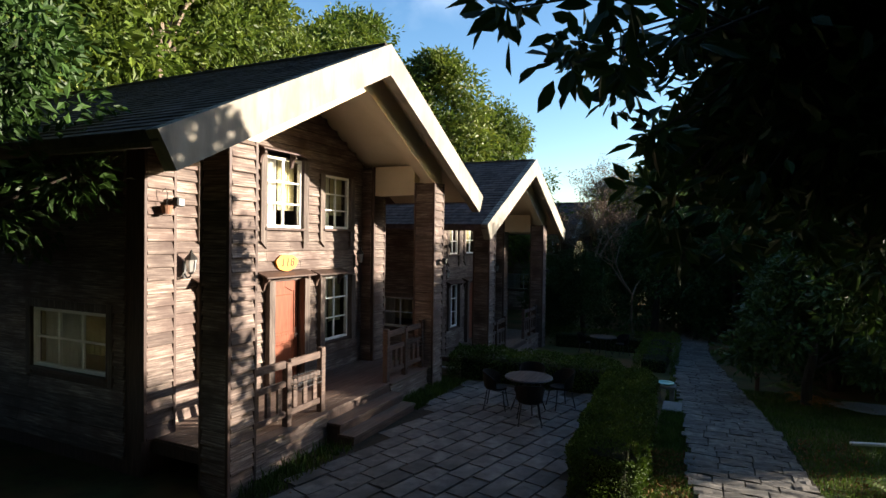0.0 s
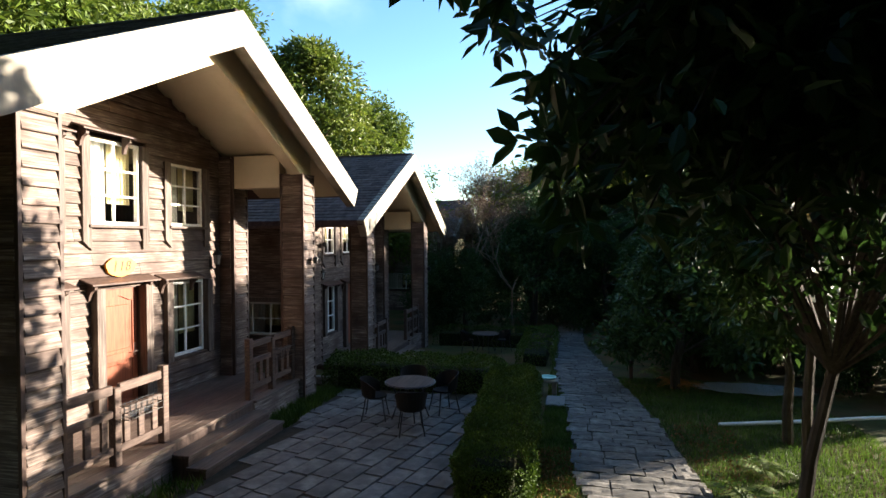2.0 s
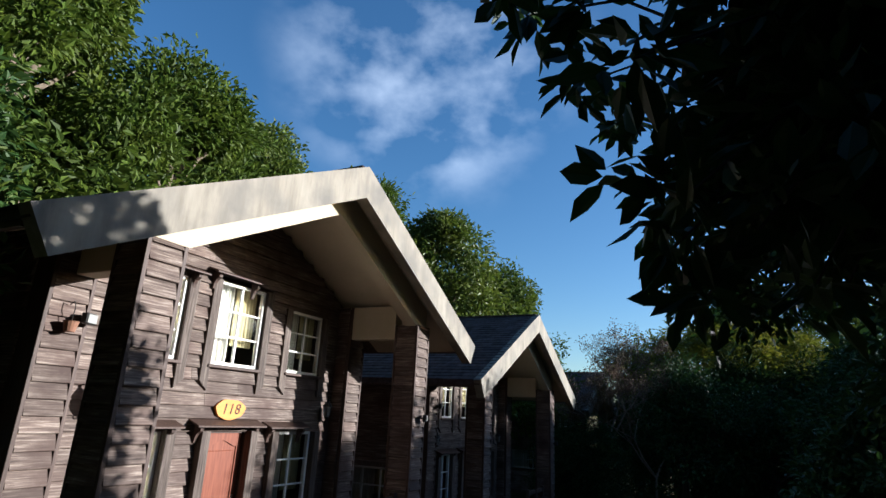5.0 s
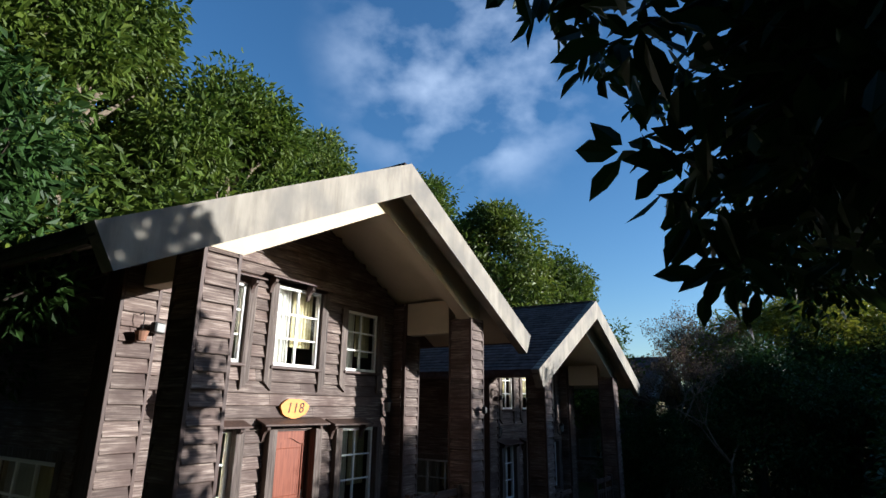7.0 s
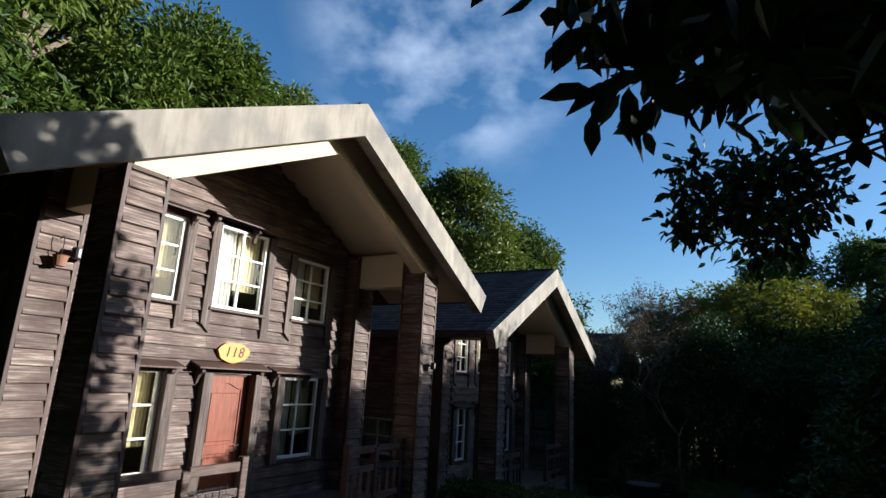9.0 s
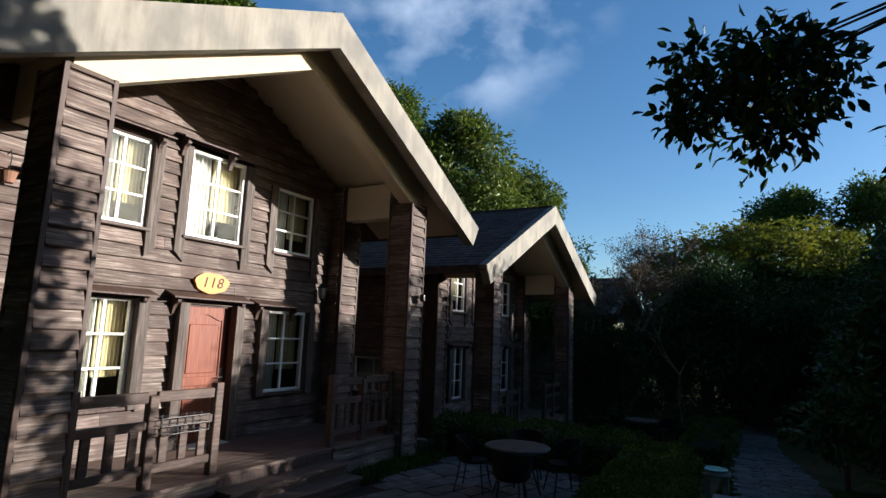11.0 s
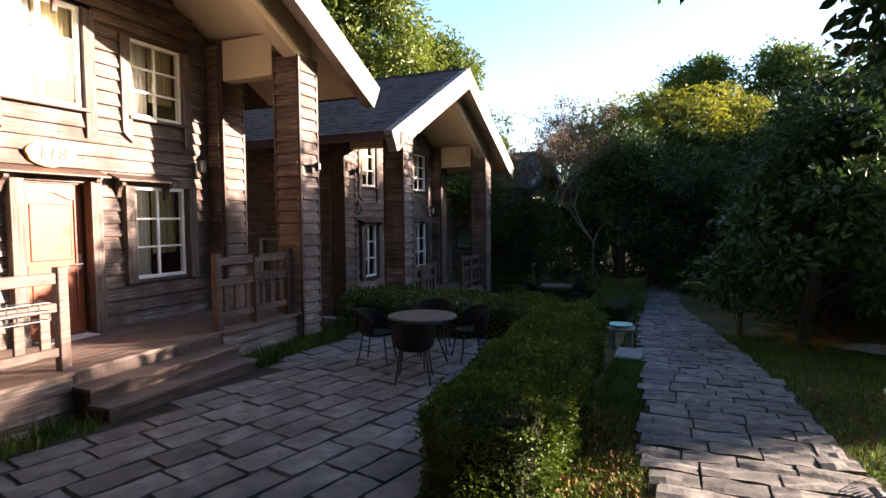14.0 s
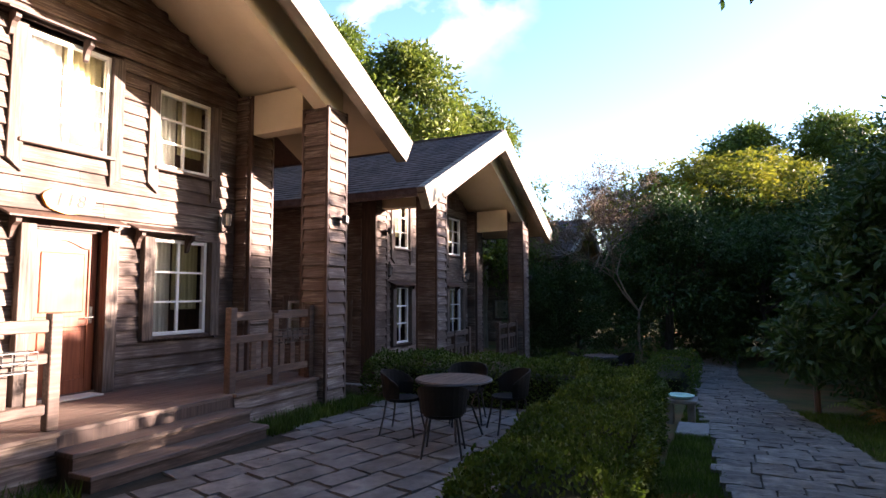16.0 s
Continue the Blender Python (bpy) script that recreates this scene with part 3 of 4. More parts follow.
    # roof: two slabs with shingle courses, soffit, rafters and fascia
    for s in (-1, 1):
        bm = bmesh.new()
        pr = [(0, RIDGE), (s * 4.75, roof_z(4.75)), (s * 4.75, roof_z(4.75) - 0.12), (0, RIDGE - 0.14)]
        a = [bm.verts.new((BACK - 0.5, y, z)) for y, z in pr]
        b = [bm.verts.new((2.40, y, z)) for y, z in pr]
        for i in range(4):
            bm.faces.new((a[i], a[(i + 1) % 4], b[(i + 1) % 4], b[i]))
        bm.faces.new(a)
        bm.faces.new(b)
        bmesh.ops.recalc_face_normals(bm, faces=bm.faces)
        rf = part("roof_slope", bm, M_shingle, h, "brown shingled roof slope")
        # shingle tabs in courses, joined
        v, fc = [], []
        n = 26
        along = math.hypot(4.75, 4.75 * SL)
        for c in range(n):
            u0, u1 = c / n, (c + 1.15) / n
            x = BACK - 0.5 + (0.15 if c % 2 else 0.0)
            while x < 2.40:
                wdt = random.uniform(0.26, 0.34)
                x2 = min(x + wdt - 0.008, 2.41)
                y0, y1 = s * 4.78 * (1 - u0), s * 4.78 * (1 - min(u1, 1))
                lift0 = 0.022 + random.uniform(0, 0.006)
                k = len(v)
                v += [(x, y0, roof_z(y0) + lift0), (x2, y0, roof_z(y0) + lift0), (x2, y1, roof_z(y1) + 0.006), (x, y1, roof_z(y1) + 0.006),
                      (x, y0, roof_z(y0) + lift0 - 0.02), (x2, y0, roof_z(y0) + lift0 - 0.02)]
                fc += [(k, k + 1, k + 2, k + 3), (k + 4, k + 5, k + 1, k)]
                x += wdt
        sh = raw("shingles", v, fc, M_shingle, rf)
        tagged(sh, "courses of brown asphalt shingles", kind="stuff")

        def sloped(x0, x1, ya, yb, drop0, drop1, name, mat, label=""):
            bm = bmesh.new()
            q = []
            for x in (x0, x1):
                q.append([bm.verts.new((x, s * yy, roof_z(yy) - dd)) for yy, dd in ((ya, drop0), (yb, drop0), (yb, drop1), (ya, drop1))])
            for i in range(4):
                bm.faces.new((q[0][i], q[0][(i + 1) % 4], q[1][(i + 1) % 4], q[1][i]))
            bm.faces.new(q[0])
            bm.faces.new(q[1][::-1])
            bmesh.ops.recalc_face_normals(bm, faces=bm.faces)
            return part(name, bm, mat, h, label)

        sloped(-0.10, 2.30, 0.0, 4.70, 0.145, 0.19, "soffit", M_cream, "cream painted soffit")
        sloped(1.70, 1.96, 0.0, 3.28, 0.19, 0.78, "rafter", M_cream, "boxed cream rafter")
        sloped(BACK, -0.1, 3.0, 4.70, 0.145, 0.18, "eave_board", M_trim)
        # fascia with a plumb-cut tail raked back at the foot
        bm = bmesh.new()
        fz = [(0.0, RIDGE + 0.02), (4.80, roof_z(4.80) + 0.02), (4.56, 4.22), (0.0, RIDGE - 0.545)]
        for x in (2.26, 2.46):
            bm_f = [bm.verts.new((x, s * yy, zz)) for yy, zz in fz]
            if x == 2.26:
                first = bm_f
        for i in range(4):
            bm.faces.new((first[i], first[(i + 1) % 4], bm_f[(i + 1) % 4], bm_f[i]))
        bm.faces.new(first)
        bm.faces.new(bm_f[::-1])
        bmesh.ops.recalc_face_normals(bm, faces=bm.faces)
        part("fascia", bm, M_fascia, h, "broad weathered cream fascia board")
        # boxed eave end between fascia and side
        part("eave_fascia", boxes((BACK - 0.4, 2.25, s * 4.70 - 0.03, s * 4.70 + 0.03, roof_z(4.7) - 0.20, roof_z(4.7) - 0.0)), M_trim, h)
    part("ridge_cap", boxes((BACK - 0.5, 2.38, -0.09, 0.09, RIDGE - 0.02, RIDGE + 0.03), bevel=0.01), M_shingle, h)
    return h


house = build_house()
bpy.context.view_layer.update()
for k, (dx, dy, dz) in enumerate([(-0.13, 10.32, -0.70), (-1.6, 29.0, -0.95)]):
    copy_thing(house, pose(dx, dy, dz))


# ---------------------------------------------------------------- plants
def leaf_cloud(centres, radii, counts, size, seed, up=0.25, fold=True, squash=0.8, shell=0.55, oval=False):
    """Leaves scattered through clumps: folded pointed leaves, two to four triangles each."""
    rng = np.random.default_rng(seed)
    V, F = [], []
    base = 0
    for (c, r, n) in zip(centres, radii, counts):
        d = rng.normal(size=(n, 3))
        d /= np.linalg.norm(d, axis=1)[:, None]
        rad = r * (shell + (1 - shell) * rng.random(n)) * (0.75 + 0.5 * rng.random(n))
        p = np.array(c) + d * rad[:, None] * np.array([1, 1, squash])
        out = d + rng.normal(scale=0.6, size=(n, 3)) + np.array([0, 0, -0.25])
        out /= np.linalg.norm(out, axis=1)[:, None]
        side = np.cross(out, rng.normal(size=(n, 3)) + np.array([0, 0, up * 4]))
        side /= np.linalg.norm(side, axis=1)[:, None] + 1e-9
        nrm = np.cross(side, out)
        s = size * (0.7 + 0.6 * rng.random(n))[:, None]
        if oval:
            ring = [p]
            for f, w, d2 in ((0.28, 0.19, 0.03), (0.62, 0.21, 0.03), (1.0, 0.0, -0.10), (0.62, -0.21, 0.03), (0.28, -0.19, 0.03)):
                ring.append(p + out * s * f + side * s * w + nrm * s * d2)
            V.append(np.stack(ring, 1).reshape(-1, 3))
            k = base + 6 * np.arange(n)
            F.append(np.stack([np.stack([k, k + 1, k + 2, k + 3], 1), np.stack([k, k + 3, k + 4, k + 5], 1)], 1).reshape(-1, 4))
            base += 6 * n
            continue
        a = p
        b = p + out * s * 0.45 + side * s * 0.22 + nrm * s * 0.08
        t = p + out * s - nrm * s * 0.10
        e = p + out * s * 0.45 - side * s * 0.22 + nrm * s * 0.08
        vv = np.stack([a, b, t, e], 1).reshape(-1, 3)
        V.append(vv)
        k = base + 4 * np.arange(n)
        if fold:
            F.append(np.stack([np.stack([k, k + 1, k + 2], 1), np.stack([k, k + 2, k + 3], 1)], 1).reshape(-1, 3))
        else:
            F.append(np.stack([k, k + 1, k + 2, k + 3], 1))
        base += 4 * n
    return np.concatenate(V), np.concatenate(F)


def np_mesh(name, V, F):
    me = bpy.data.meshes.new(name)
    me.from_pydata(V.tolist(), [], F.tolist())
    return me


def build_tree(label, height, spread, seed, mat, bark, crown_from=0.35, clumps=60, leaves=170, size=0.22, lean=0.0, clump_r=0.9, top=0.5, oval=False, thick=1.0):
    """A trunk with forking limbs, and clumps of leaves at their ends."""
    rng = random.Random(seed)
    t = thing("tree", label, "tree")
    bm = bmesh.new()
    tr = (0.018 * height + 0.05) * thick
    pts = [(0, 0, -0.3)]
    x = y = 0.0
    n = 6
    for i in range(1, n + 1):
        x += rng.uniform(-0.15, 0.15) + lean * height / n
        y += rng.uniform(-0.15, 0.15)
        pts.append((x, y, height * 0.8 * i / n))
    tube(bm, pts, [tr * (1.25 - 0.95 * i / n) for i in range(n + 1)], 9)
    part("trunk", bm, bark, t)
    cs, rs, ns = [], [], []
    for k in range(clumps):
        f = rng.random()
        z = height * (crown_from + (1 - crown_from) * f)
        env = spread * math.sin(math.pi * min(1, 0.18 + 0.82 * (0.25 + 0.75 * f) ** 0.9)) ** top
        ang = rng.uniform(0, math.tau)
        rr = env * math.sqrt(rng.uniform(0.15, 1.0))
        r = clump_r * rng.uniform(0.6, 1.25)
        bx, by = pts[min(n, 1 + int(f * n))][:2]
        c = (bx + rr * math.cos(ang), by + rr * math.sin(ang), z - r * 0.3)
        cs.append(c)
        rs.append(r)
        ns.append(int(leaves * rng.uniform(0.7, 1.3)))
        if k % 5 == 0:
            zb = max(height * max(0.15, crown_from * 0.8), z * 0.7)
            j = min(n - 1, int(zb / (height * 0.8) * n))
            s = Vector(pts[j]).lerp(Vector(pts[j + 1]), 0.5)
            mid = s.lerp(Vector(c), 0.5) + Vector((rng.uniform(-0.3, 0.3), rng.uniform(-0.3, 0.3), rng.uniform(0.0, 0.5)))
            part("limb", tube(bmesh.new(), [s, mid, c], [tr * 0.38, tr * 0.24, tr * 0.06], 5), bark, t)
    V, F = leaf_cloud(cs, rs, ns, size, seed, oval=oval)
    me = np_mesh("crown", V, F)
    me.materials.append(mat)
    ob = new("crown", me)
    ob.parent = t
    return t


def place(tree, x, y, s=1.0, rz=0.0, dz=0.0):
    c = copy_thing(tree, pose(x, y, ground_z(x, y) + dz, 0, 0, rz))
    c.scale = (s, s, s * random.uniform(0.92, 1.08))
    return c


def move(tree, x, y, s=1.0, rz=0.0):
    tree.matrix_basis = pose(x, y, ground_z(x, y), 0, 0, rz) @ Matrix.Diagonal((s, s, s, 1))
    return tree


wood_a = move(build_tree("tall broadleaf tree with dense sunlit green crown", 13.5, 3.6, 11, M_leaf, M_bark_pale, 0.32, 95, 260, 0.26, clump_r=1.1), -11.5, 6, 1.2)
wood_b = move(build_tree("tall pale green broadleaf tree behind the houses", 12.5, 3.2, 12, M_leaf_b, M_bark_pale, 0.3, 95, 260, 0.24, clump_r=1.0), -11.0, 12, 1.2)
for x, y, s, r, b in [(-11.5, 0, 1.3, 40, 0), (-14, -4, 1.4, 90, 0), (-11, -7, 1.15, 200, 1), (-17, 3, 1.4, 150, 1), (-16, 10, 1.35, 260, 0), (-11.5, 17, 1.2, 20, 0),
                      (-9.5, 21.5, 1.2, 70, 1), (-5.6, 18.6, 1.2, 110, 1), (-3.2, 22.0, 0.84, 20, 0), (-9, 27, 1.0, 110, 0), (-6, 37, 0.85, 300, 1), (-20, -10, 1.4, 10, 0), (-17, 17, 1.4, 50, 1),
                      (-15, 24, 1.35, 210, 0), (-21, -2, 1.5, 330, 0), (-12, -14, 1.2, 20, 0), (9.5, 39, 1.1, 120, 0), (14.5, 41, 1.08, 220, 0), (20, 38, 0.95, 30, 1)]:
    place(wood_b if b else wood_a, x, y, s, r)

# unseen trees added behind the steps and to the right, to darken the shade
sky_block_tree = move(build_tree("tall dark tree added out of view to block sky light", 13.5, 3.6, 13, M_leaf_dark, M_bark, 0.14, 110, 240, 0.30, clump_r=1.15), -4.5, -11.8, 1.25)
for x, y, s, r in [(0.5, -13.5, 1.3, 80), (5.5, -15.0, 1.3, 160), (10.5, -15.0, 1.3, 240), (15, -10.5, 1.3, 30), (17, -5.2, 1.25, 130), (22, -3.0, 1.4, 200),
                   (21, -9.0, 1.5, 300), (14, -18, 1.5, 10), (1, -19, 1.5, 100), (-9, -12, 1.35, 210)]:
    place(sky_block_tree, x, y, s, r)

near_left = move(build_tree("leafy green tree beside the house's side wall", 7.6, 1.9, 21, M_leaf_dark, M_bark, 0.42, 80, 240, 0.17, clump_r=0.62), -1.0, -5.6, 1.0)
place(near_left, -4.2, -6.4, 1.15, 120)
place(near_left, -7.0, -7.8, 1.3, 220)

# far garden: trees past the houses and along the path
dark_tree = move(build_tree("dense dark green garden tree in shade", 6.5, 2.8, 31, M_leaf_dark, M_bark, 0.12, 90, 260, 0.17, clump_r=0.75), 12.8, 11.2, 0.95)
yellow_tree = move(build_tree("broad tree with yellow-green flowering top", 9.0, 3.8, 32, M_leaf_yellow, M_bark, 0.66, 70, 300, 0.17, clump_r=0.7), 7.6, 26.5, 1.0)
yellow_tree.scale = (1.75, 1.25, 1.04)
# several right-hand copies are added to shade the houses and patio
for x, y, s, r in [(8.2, 25.2, 1.2, 60), (5.0, 26.0, 1.12, 160), (11.4, 25.6, 1.2, 260), (5.6, 19.6, 0.95, 200), (12.6, 18.2, 1.2, 130), (12.8, 14.6, 1.15, 20), (4.6, 31, 1.1, 10), (16, 24, 1.15, 250), (12.5, 28, 1.2, 90), (3.0, 36, 1.3, 40), (18, 31, 1.35, 340),
                   (15, 15.5, 0.95, 300), (23, 30, 1.5, 70), (22, 20, 0.9, 20), (9.2, 20.5, 0.8, 280), (15.8, 11.8, 0.95, 30), (14.5, 6.6, 0.66, 130), (17, 13, 1.12, 110), (18, -1, 0.95, 190), (2.7, 17.8, 0.62, 10), (0.9, 18.6, 0.6, 100), (13.5, -4, 0.9, 60), (14.5, -9, 1.0, 150)]:
    place(dark_tree, x, y, s, r)
# copies added as shadow casters, heights set by the shadow edge on the fronts
for x, y, wide, tall, r in [(14.2, 10.7, 0.75, 1.08, 75), (14.4, 7.6, 0.62, 0.56, 160), (17.5, 8.6, 0.8, 0.78, 220), (15.0, 13.6, 0.9, 1.2, 310), (14.6, 17.6, 0.95, 1.25, 30),
                            (14.6, 20.4, 0.95, 1.25, 120), (14.2, 23.2, 1.0, 1.3, 200), (17.5, 18.5, 1.1, 1.35, 280), (17.8, 21.5, 1.1, 1.35, 60)]:
    place(dark_tree, x, y, 1.0, r).scale = (wide, wide, tall)
mid_tree = move(build_tree("low spreading broadleaf tree beside the path", 4.2, 1.55, 33, M_leaf_dark, M_bark, 0.25, 70, 170, 0.16, clump_r=0.5, oval=True, thick=0.8), 9.95, 6.6, 1.0)
place(mid_tree, 11.0, 9.6, 0.95, 100)
# crown placed to shade the lower front of the left porch post
slim_tree = move(build_tree("slim small tree with a rounded dark crown", 4.2, 0.75, 35, M_leaf_dark, M_bark, 0.46, 60, 90, 0.15, clump_r=0.42, oval=True, thick=0.6), 11.0, 2.35, 1.0)
# two unseen low copies added to keep the low sun off the southern ground
for x, y, s, r in [(11.4, -4.6, 0.52, 20), (12.2, -2.9, 0.5, 140)]:
    place(dark_tree, x, y, s, r)
edge_tree = move(build_tree("open-crowned large-leaved tree beside the lawn", 7.6, 1.35, 34, M_leaf_dark, M_bark, 0.35, 80, 80, 0.18, clump_r=0.45, oval=True, thick=0.32), 10.7, 0.75, 1.06)


def build_bare_tree(seed, height, x, y):
    """A leafless tree with a haze of fine twigs and dry seed heads."""
    rng = random.Random(seed)
    t = thing("bare_tree", "bare brownish tree with fine dry twigs", "tree", (x, y, ground_z(x, y)))
    bm, tw = bmesh.new(), bmesh.new()
    tips = []

    def grow(p, d, length, r, depth):
        q = p + d * length
        tube(bm if depth > 1 else tw, [p, p.lerp(q, 0.5) + Vector((rng.uniform(-0.06, 0.06), rng.uniform(-0.06, 0.06), 0)) * length, q], [r, r * 0.85, r * 0.62], 5 if depth > 2 else 3)
        if depth == 0:
            tips.append(q)
            return
        for _ in range(4 if depth < 4 else 3):
            nd = (d + Vector((rng.gauss(0, 0.5), rng.gauss(0, 0.5), rng.gauss(0.12, 0.3)))).normalized()
            grow(q, nd, length * rng.uniform(0.6, 0.85), r * 0.6, depth - 1)

    grow(Vector((0, 0, -0.2)), Vector((0.05, 0, 1)), height * 0.27, 0.10, 5)
    part("trunk", bm, M_bark_pale, t)
    tagged(part("fine_branching", tw, M_bark_pale, t), kind="stuff")
    V, F = leaf_cloud([tuple(p) for p in tips], [0.2] * len(tips), [12] * len(tips), 0.10, seed)
    me = np_mesh("dry_seed", V, F)
    me.materials.append(M_dry)
    sh = tagged(new("dry_seed", me), kind="stuff")
    sh.parent = t
    return t


bare = build_bare_tree(5, 11.0, 2.1, 20.6)
copy_thing(bare, pose(4.9, 17.8, ground_z(4.9, 17.8), 0, 0, 140)).scale = (0.72, 0.72, 0.72)

# the tree by the path whose big leaves hang into the view
def build_overhang():
    rng = random.Random(77)
    base = Vector((10.0, -0.9, 0))
    t = thing("overhanging_tree", "large-leaved tree in deep shade overhanging the path", "tree", tuple(base))
    stem = [Vector(p) for p in ((0, 0, -0.2), (0.12, -0.02, 0.9), (0.30, -0.1, 1.9), (0.34, -0.5, 3.0), (0.1, -1.2, 4.2), (-0.3, -2.0, 5.4))]
    part("trunk", tube(bmesh.new(), stem, [0.085, 0.07, 0.062, 0.055, 0.045, 0.02], 9), M_bark, t)
    cs, rs, ns = [], [], []
    for k in range(600):
        d = Vector((rng.gauss(0, 1), rng.gauss(0, 1), rng.gauss(0, 1))).normalized() * rng.uniform(0.15, 1.0) ** 0.45
        if k < 230:
            c = Vector((10.1 + d.x * 2.1, -2.5 + d.y * 2.3, 4.6 + d.z * 2.0))
        elif k > 570:
            c = Vector((7.85 + d.x * 0.85, -0.2 + d.y * 0.6, 4.7 + d.z * 0.6))
        elif k > 525:
            c = Vector((8.2 + d.x * 0.7, -4.3 + d.y * 0.5, 4.2 + d.z * 0.35))
        elif k > 480:
            c = Vector((8.7 + d.x * 1.0, -4.65 + d.y * 0.75, 4.5 + d.z * 0.65))
        elif k > 420:
            c = Vector((9.85 + d.x * 0.95, -0.4 + d.y * 0.9, 3.7 + d.z * 1.4))
        else:
            c = Vector((9.1 + d.x * 1.5, -4.8 + d.y * 0.95, 4.75 + d.z * 1.0))
        if k <= 570 and (c.x < 8.7 and c.y > -3.7 or (c.x < 9.3 and -2.4 < c.y < -1.4)):
            continue
        if c.z < 3.5 and c.x < 9.0:
            continue
        c -= base
        cs.append(tuple(c))
        rs.append(rng.uniform(0.25, 0.48))
        ns.append(rng.randint(26, 42) if k < 230 else rng.randint(50, 78))
        if k % 5 == 0:
            f = min(4, max(2, int((c.z - 1) / 1.1)))
            part("limb", tube(bmesh.new(), [stem[f], stem[f].lerp(c, 0.5) + Vector((0, 0, 0.2 if k <= 570 else 1.1)), c], [0.03, 0.018, 0.005], 5), M_bark, t)
    # twigs that hang nearest over the steps
    for c in ((6.93, -6.6, 4.5), (6.75, -6.25, 4.68), (7.1, -6.3, 4.32), (6.97, -5.6, 4.66), (6.96, -5.25, 4.74), (7.14, -5.15, 4.47), (7.05, -4.72, 4.7), (7.42, -5.75, 4.07), (7.48, -5.3, 4.16),
              (7.46, -4.7, 4.28), (7.5, -4.2, 4.42), (6.6, -4.25, 5.6), (7.15, -3.75, 5.0), (7.3, -6.0, 4.4), (7.25, -5.5, 4.5), (7.75, -5.45, 3.7), (7.85, -5.2, 3.52), (7.95, -5.6, 3.85), (8.0, -4.8, 3.6),
              (8.2, -5.2, 3.6), (7.9, -5.3, 4.1), (8.3, -4.6, 3.75), (8.5, -5.1, 3.5), (7.8, -4.9, 4.2), (7.3, -6.5, 4.5), (7.6, -6.2, 4.4),
              (7.47, -5.38, 3.62), (7.52, -5.45, 3.76), (7.55, -5.3, 3.48), (7.14, -4.22, 4.72), (7.42, -5.49, 3.8)):
        q = Vector(c) - base
        cs.append(tuple(q))
        rs.append(0.17)
        ns.append(22)
        hub = Vector((9.0, -3.9, 4.6)) - base
        part("limb", tube(bmesh.new(), [stem[4], hub.lerp(stem[4], 0.4), q.lerp(hub, 0.25) + Vector((0, 0, 0.25)), q], [0.03, 0.022, 0.010, 0.004], 5), M_bark, t)
    V, F = leaf_cloud(cs, rs, ns, 0.14, 78, shell=0.1, oval=True)
    me = np_mesh("crown", V, F)
    me.materials.append(M_leaf_dark)
    new("crown", me).parent = t


build_overhang()


def build_hedge(name, label, x0, x1, y0, y1, h, seed, density=900, z=None, leaf=0.04, turn=0.0):
    """A clipped hedge: a near-black box for its shaded twiggy inside, under a skin of small leaves, softly uneven."""
    z0 = ground_z((x0 + x1) / 2, (y0 + y1) / 2) if z is None else z
    t = thing(name, label, "hedge", ((x0 + x1) / 2, (y0 + y1) / 2, z0), turn)
    a, b = (x1 - x0) / 2, (y1 - y0) / 2
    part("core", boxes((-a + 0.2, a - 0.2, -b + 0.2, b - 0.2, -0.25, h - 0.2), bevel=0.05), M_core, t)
    rng = np.random.default_rng(seed)
    P, N = [], []
    for ax, area in (("t", 4 * a * b), ("x-", 2 * b * h), ("x+", 2 * b * h), ("y-", 2 * a * h), ("y+", 2 * a * h)):
        n = int(area * density)
        u, w = rng.uniform(-1, 1, n), rng.uniform(-1, 1, n)
        o = np.ones(n)
        hz = (w + 1) / 2 * h
        if ax == "t":
            p, nn = np.stack([u * a, w * b, o * h], 1), (0, 0, 1)
        elif ax[0] == "x":
            s = 1 if ax[1] == "+" else -1
            p, nn = np.stack([o * a * s, u * b, hz], 1), (s, 0, 0)
        else:
            s = 1 if ax[1] == "+" else -1
            p, nn = np.stack([u * a, o * b * s, hz], 1), (0, s, 0)
        P.append(p)
        N.append(np.tile(nn, (n, 1)))
    P, N = np.concatenate(P), np.concatenate(N).astype(float)
    # round the shoulders and let the skin swell and dip
    wob = 0.035 * np.sin(P[:, 0] * 5.1 + 1.3 * np.sin(P[:, 1] * 2.3)) + 0.035 * np.sin(P[:, 1] * 4.3 + P[:, 2] * 6.0 + seed) + 0.02 * np.sin(P[:, 1] * 11 + P[:, 0] * 9)
    P = P + N * (wob[:, None] + rng.normal(scale=0.028, size=(len(P), 1)))
    edge = np.maximum(0, np.abs(P[:, 0]) - (a - 0.12)) + np.maximum(0, np.abs(P[:, 1]) - (b - 0.12))
    P[:, 2] -= np.where(P[:, 2] > h - 0.15, edge * 0.55, 0)
    n = len(P)
    out = N + rng.normal(scale=0.7, size=(n, 3)) + np.array([0, 0, 0.4])
    out /= np.linalg.norm(out, axis=1)[:, None]
    side = np.cross(out, rng.normal(size=(n, 3)))
    side /= np.linalg.norm(side, axis=1)[:, None]
    s = (leaf * (0.75 + 0.65 * rng.random(n)))[:, None]
    V = np.stack([P, P + out * s * 0.5 + side * s * 0.34, P + out * s, P + out * s * 0.5 - side * s * 0.34], 1).reshape(-1, 3)
    F = np.arange(4 * n).reshape(-1, 4)
    me = np_mesh("foliage", V, F)
    me.materials.append(M_hedge)
    new("foliage", me).parent = t


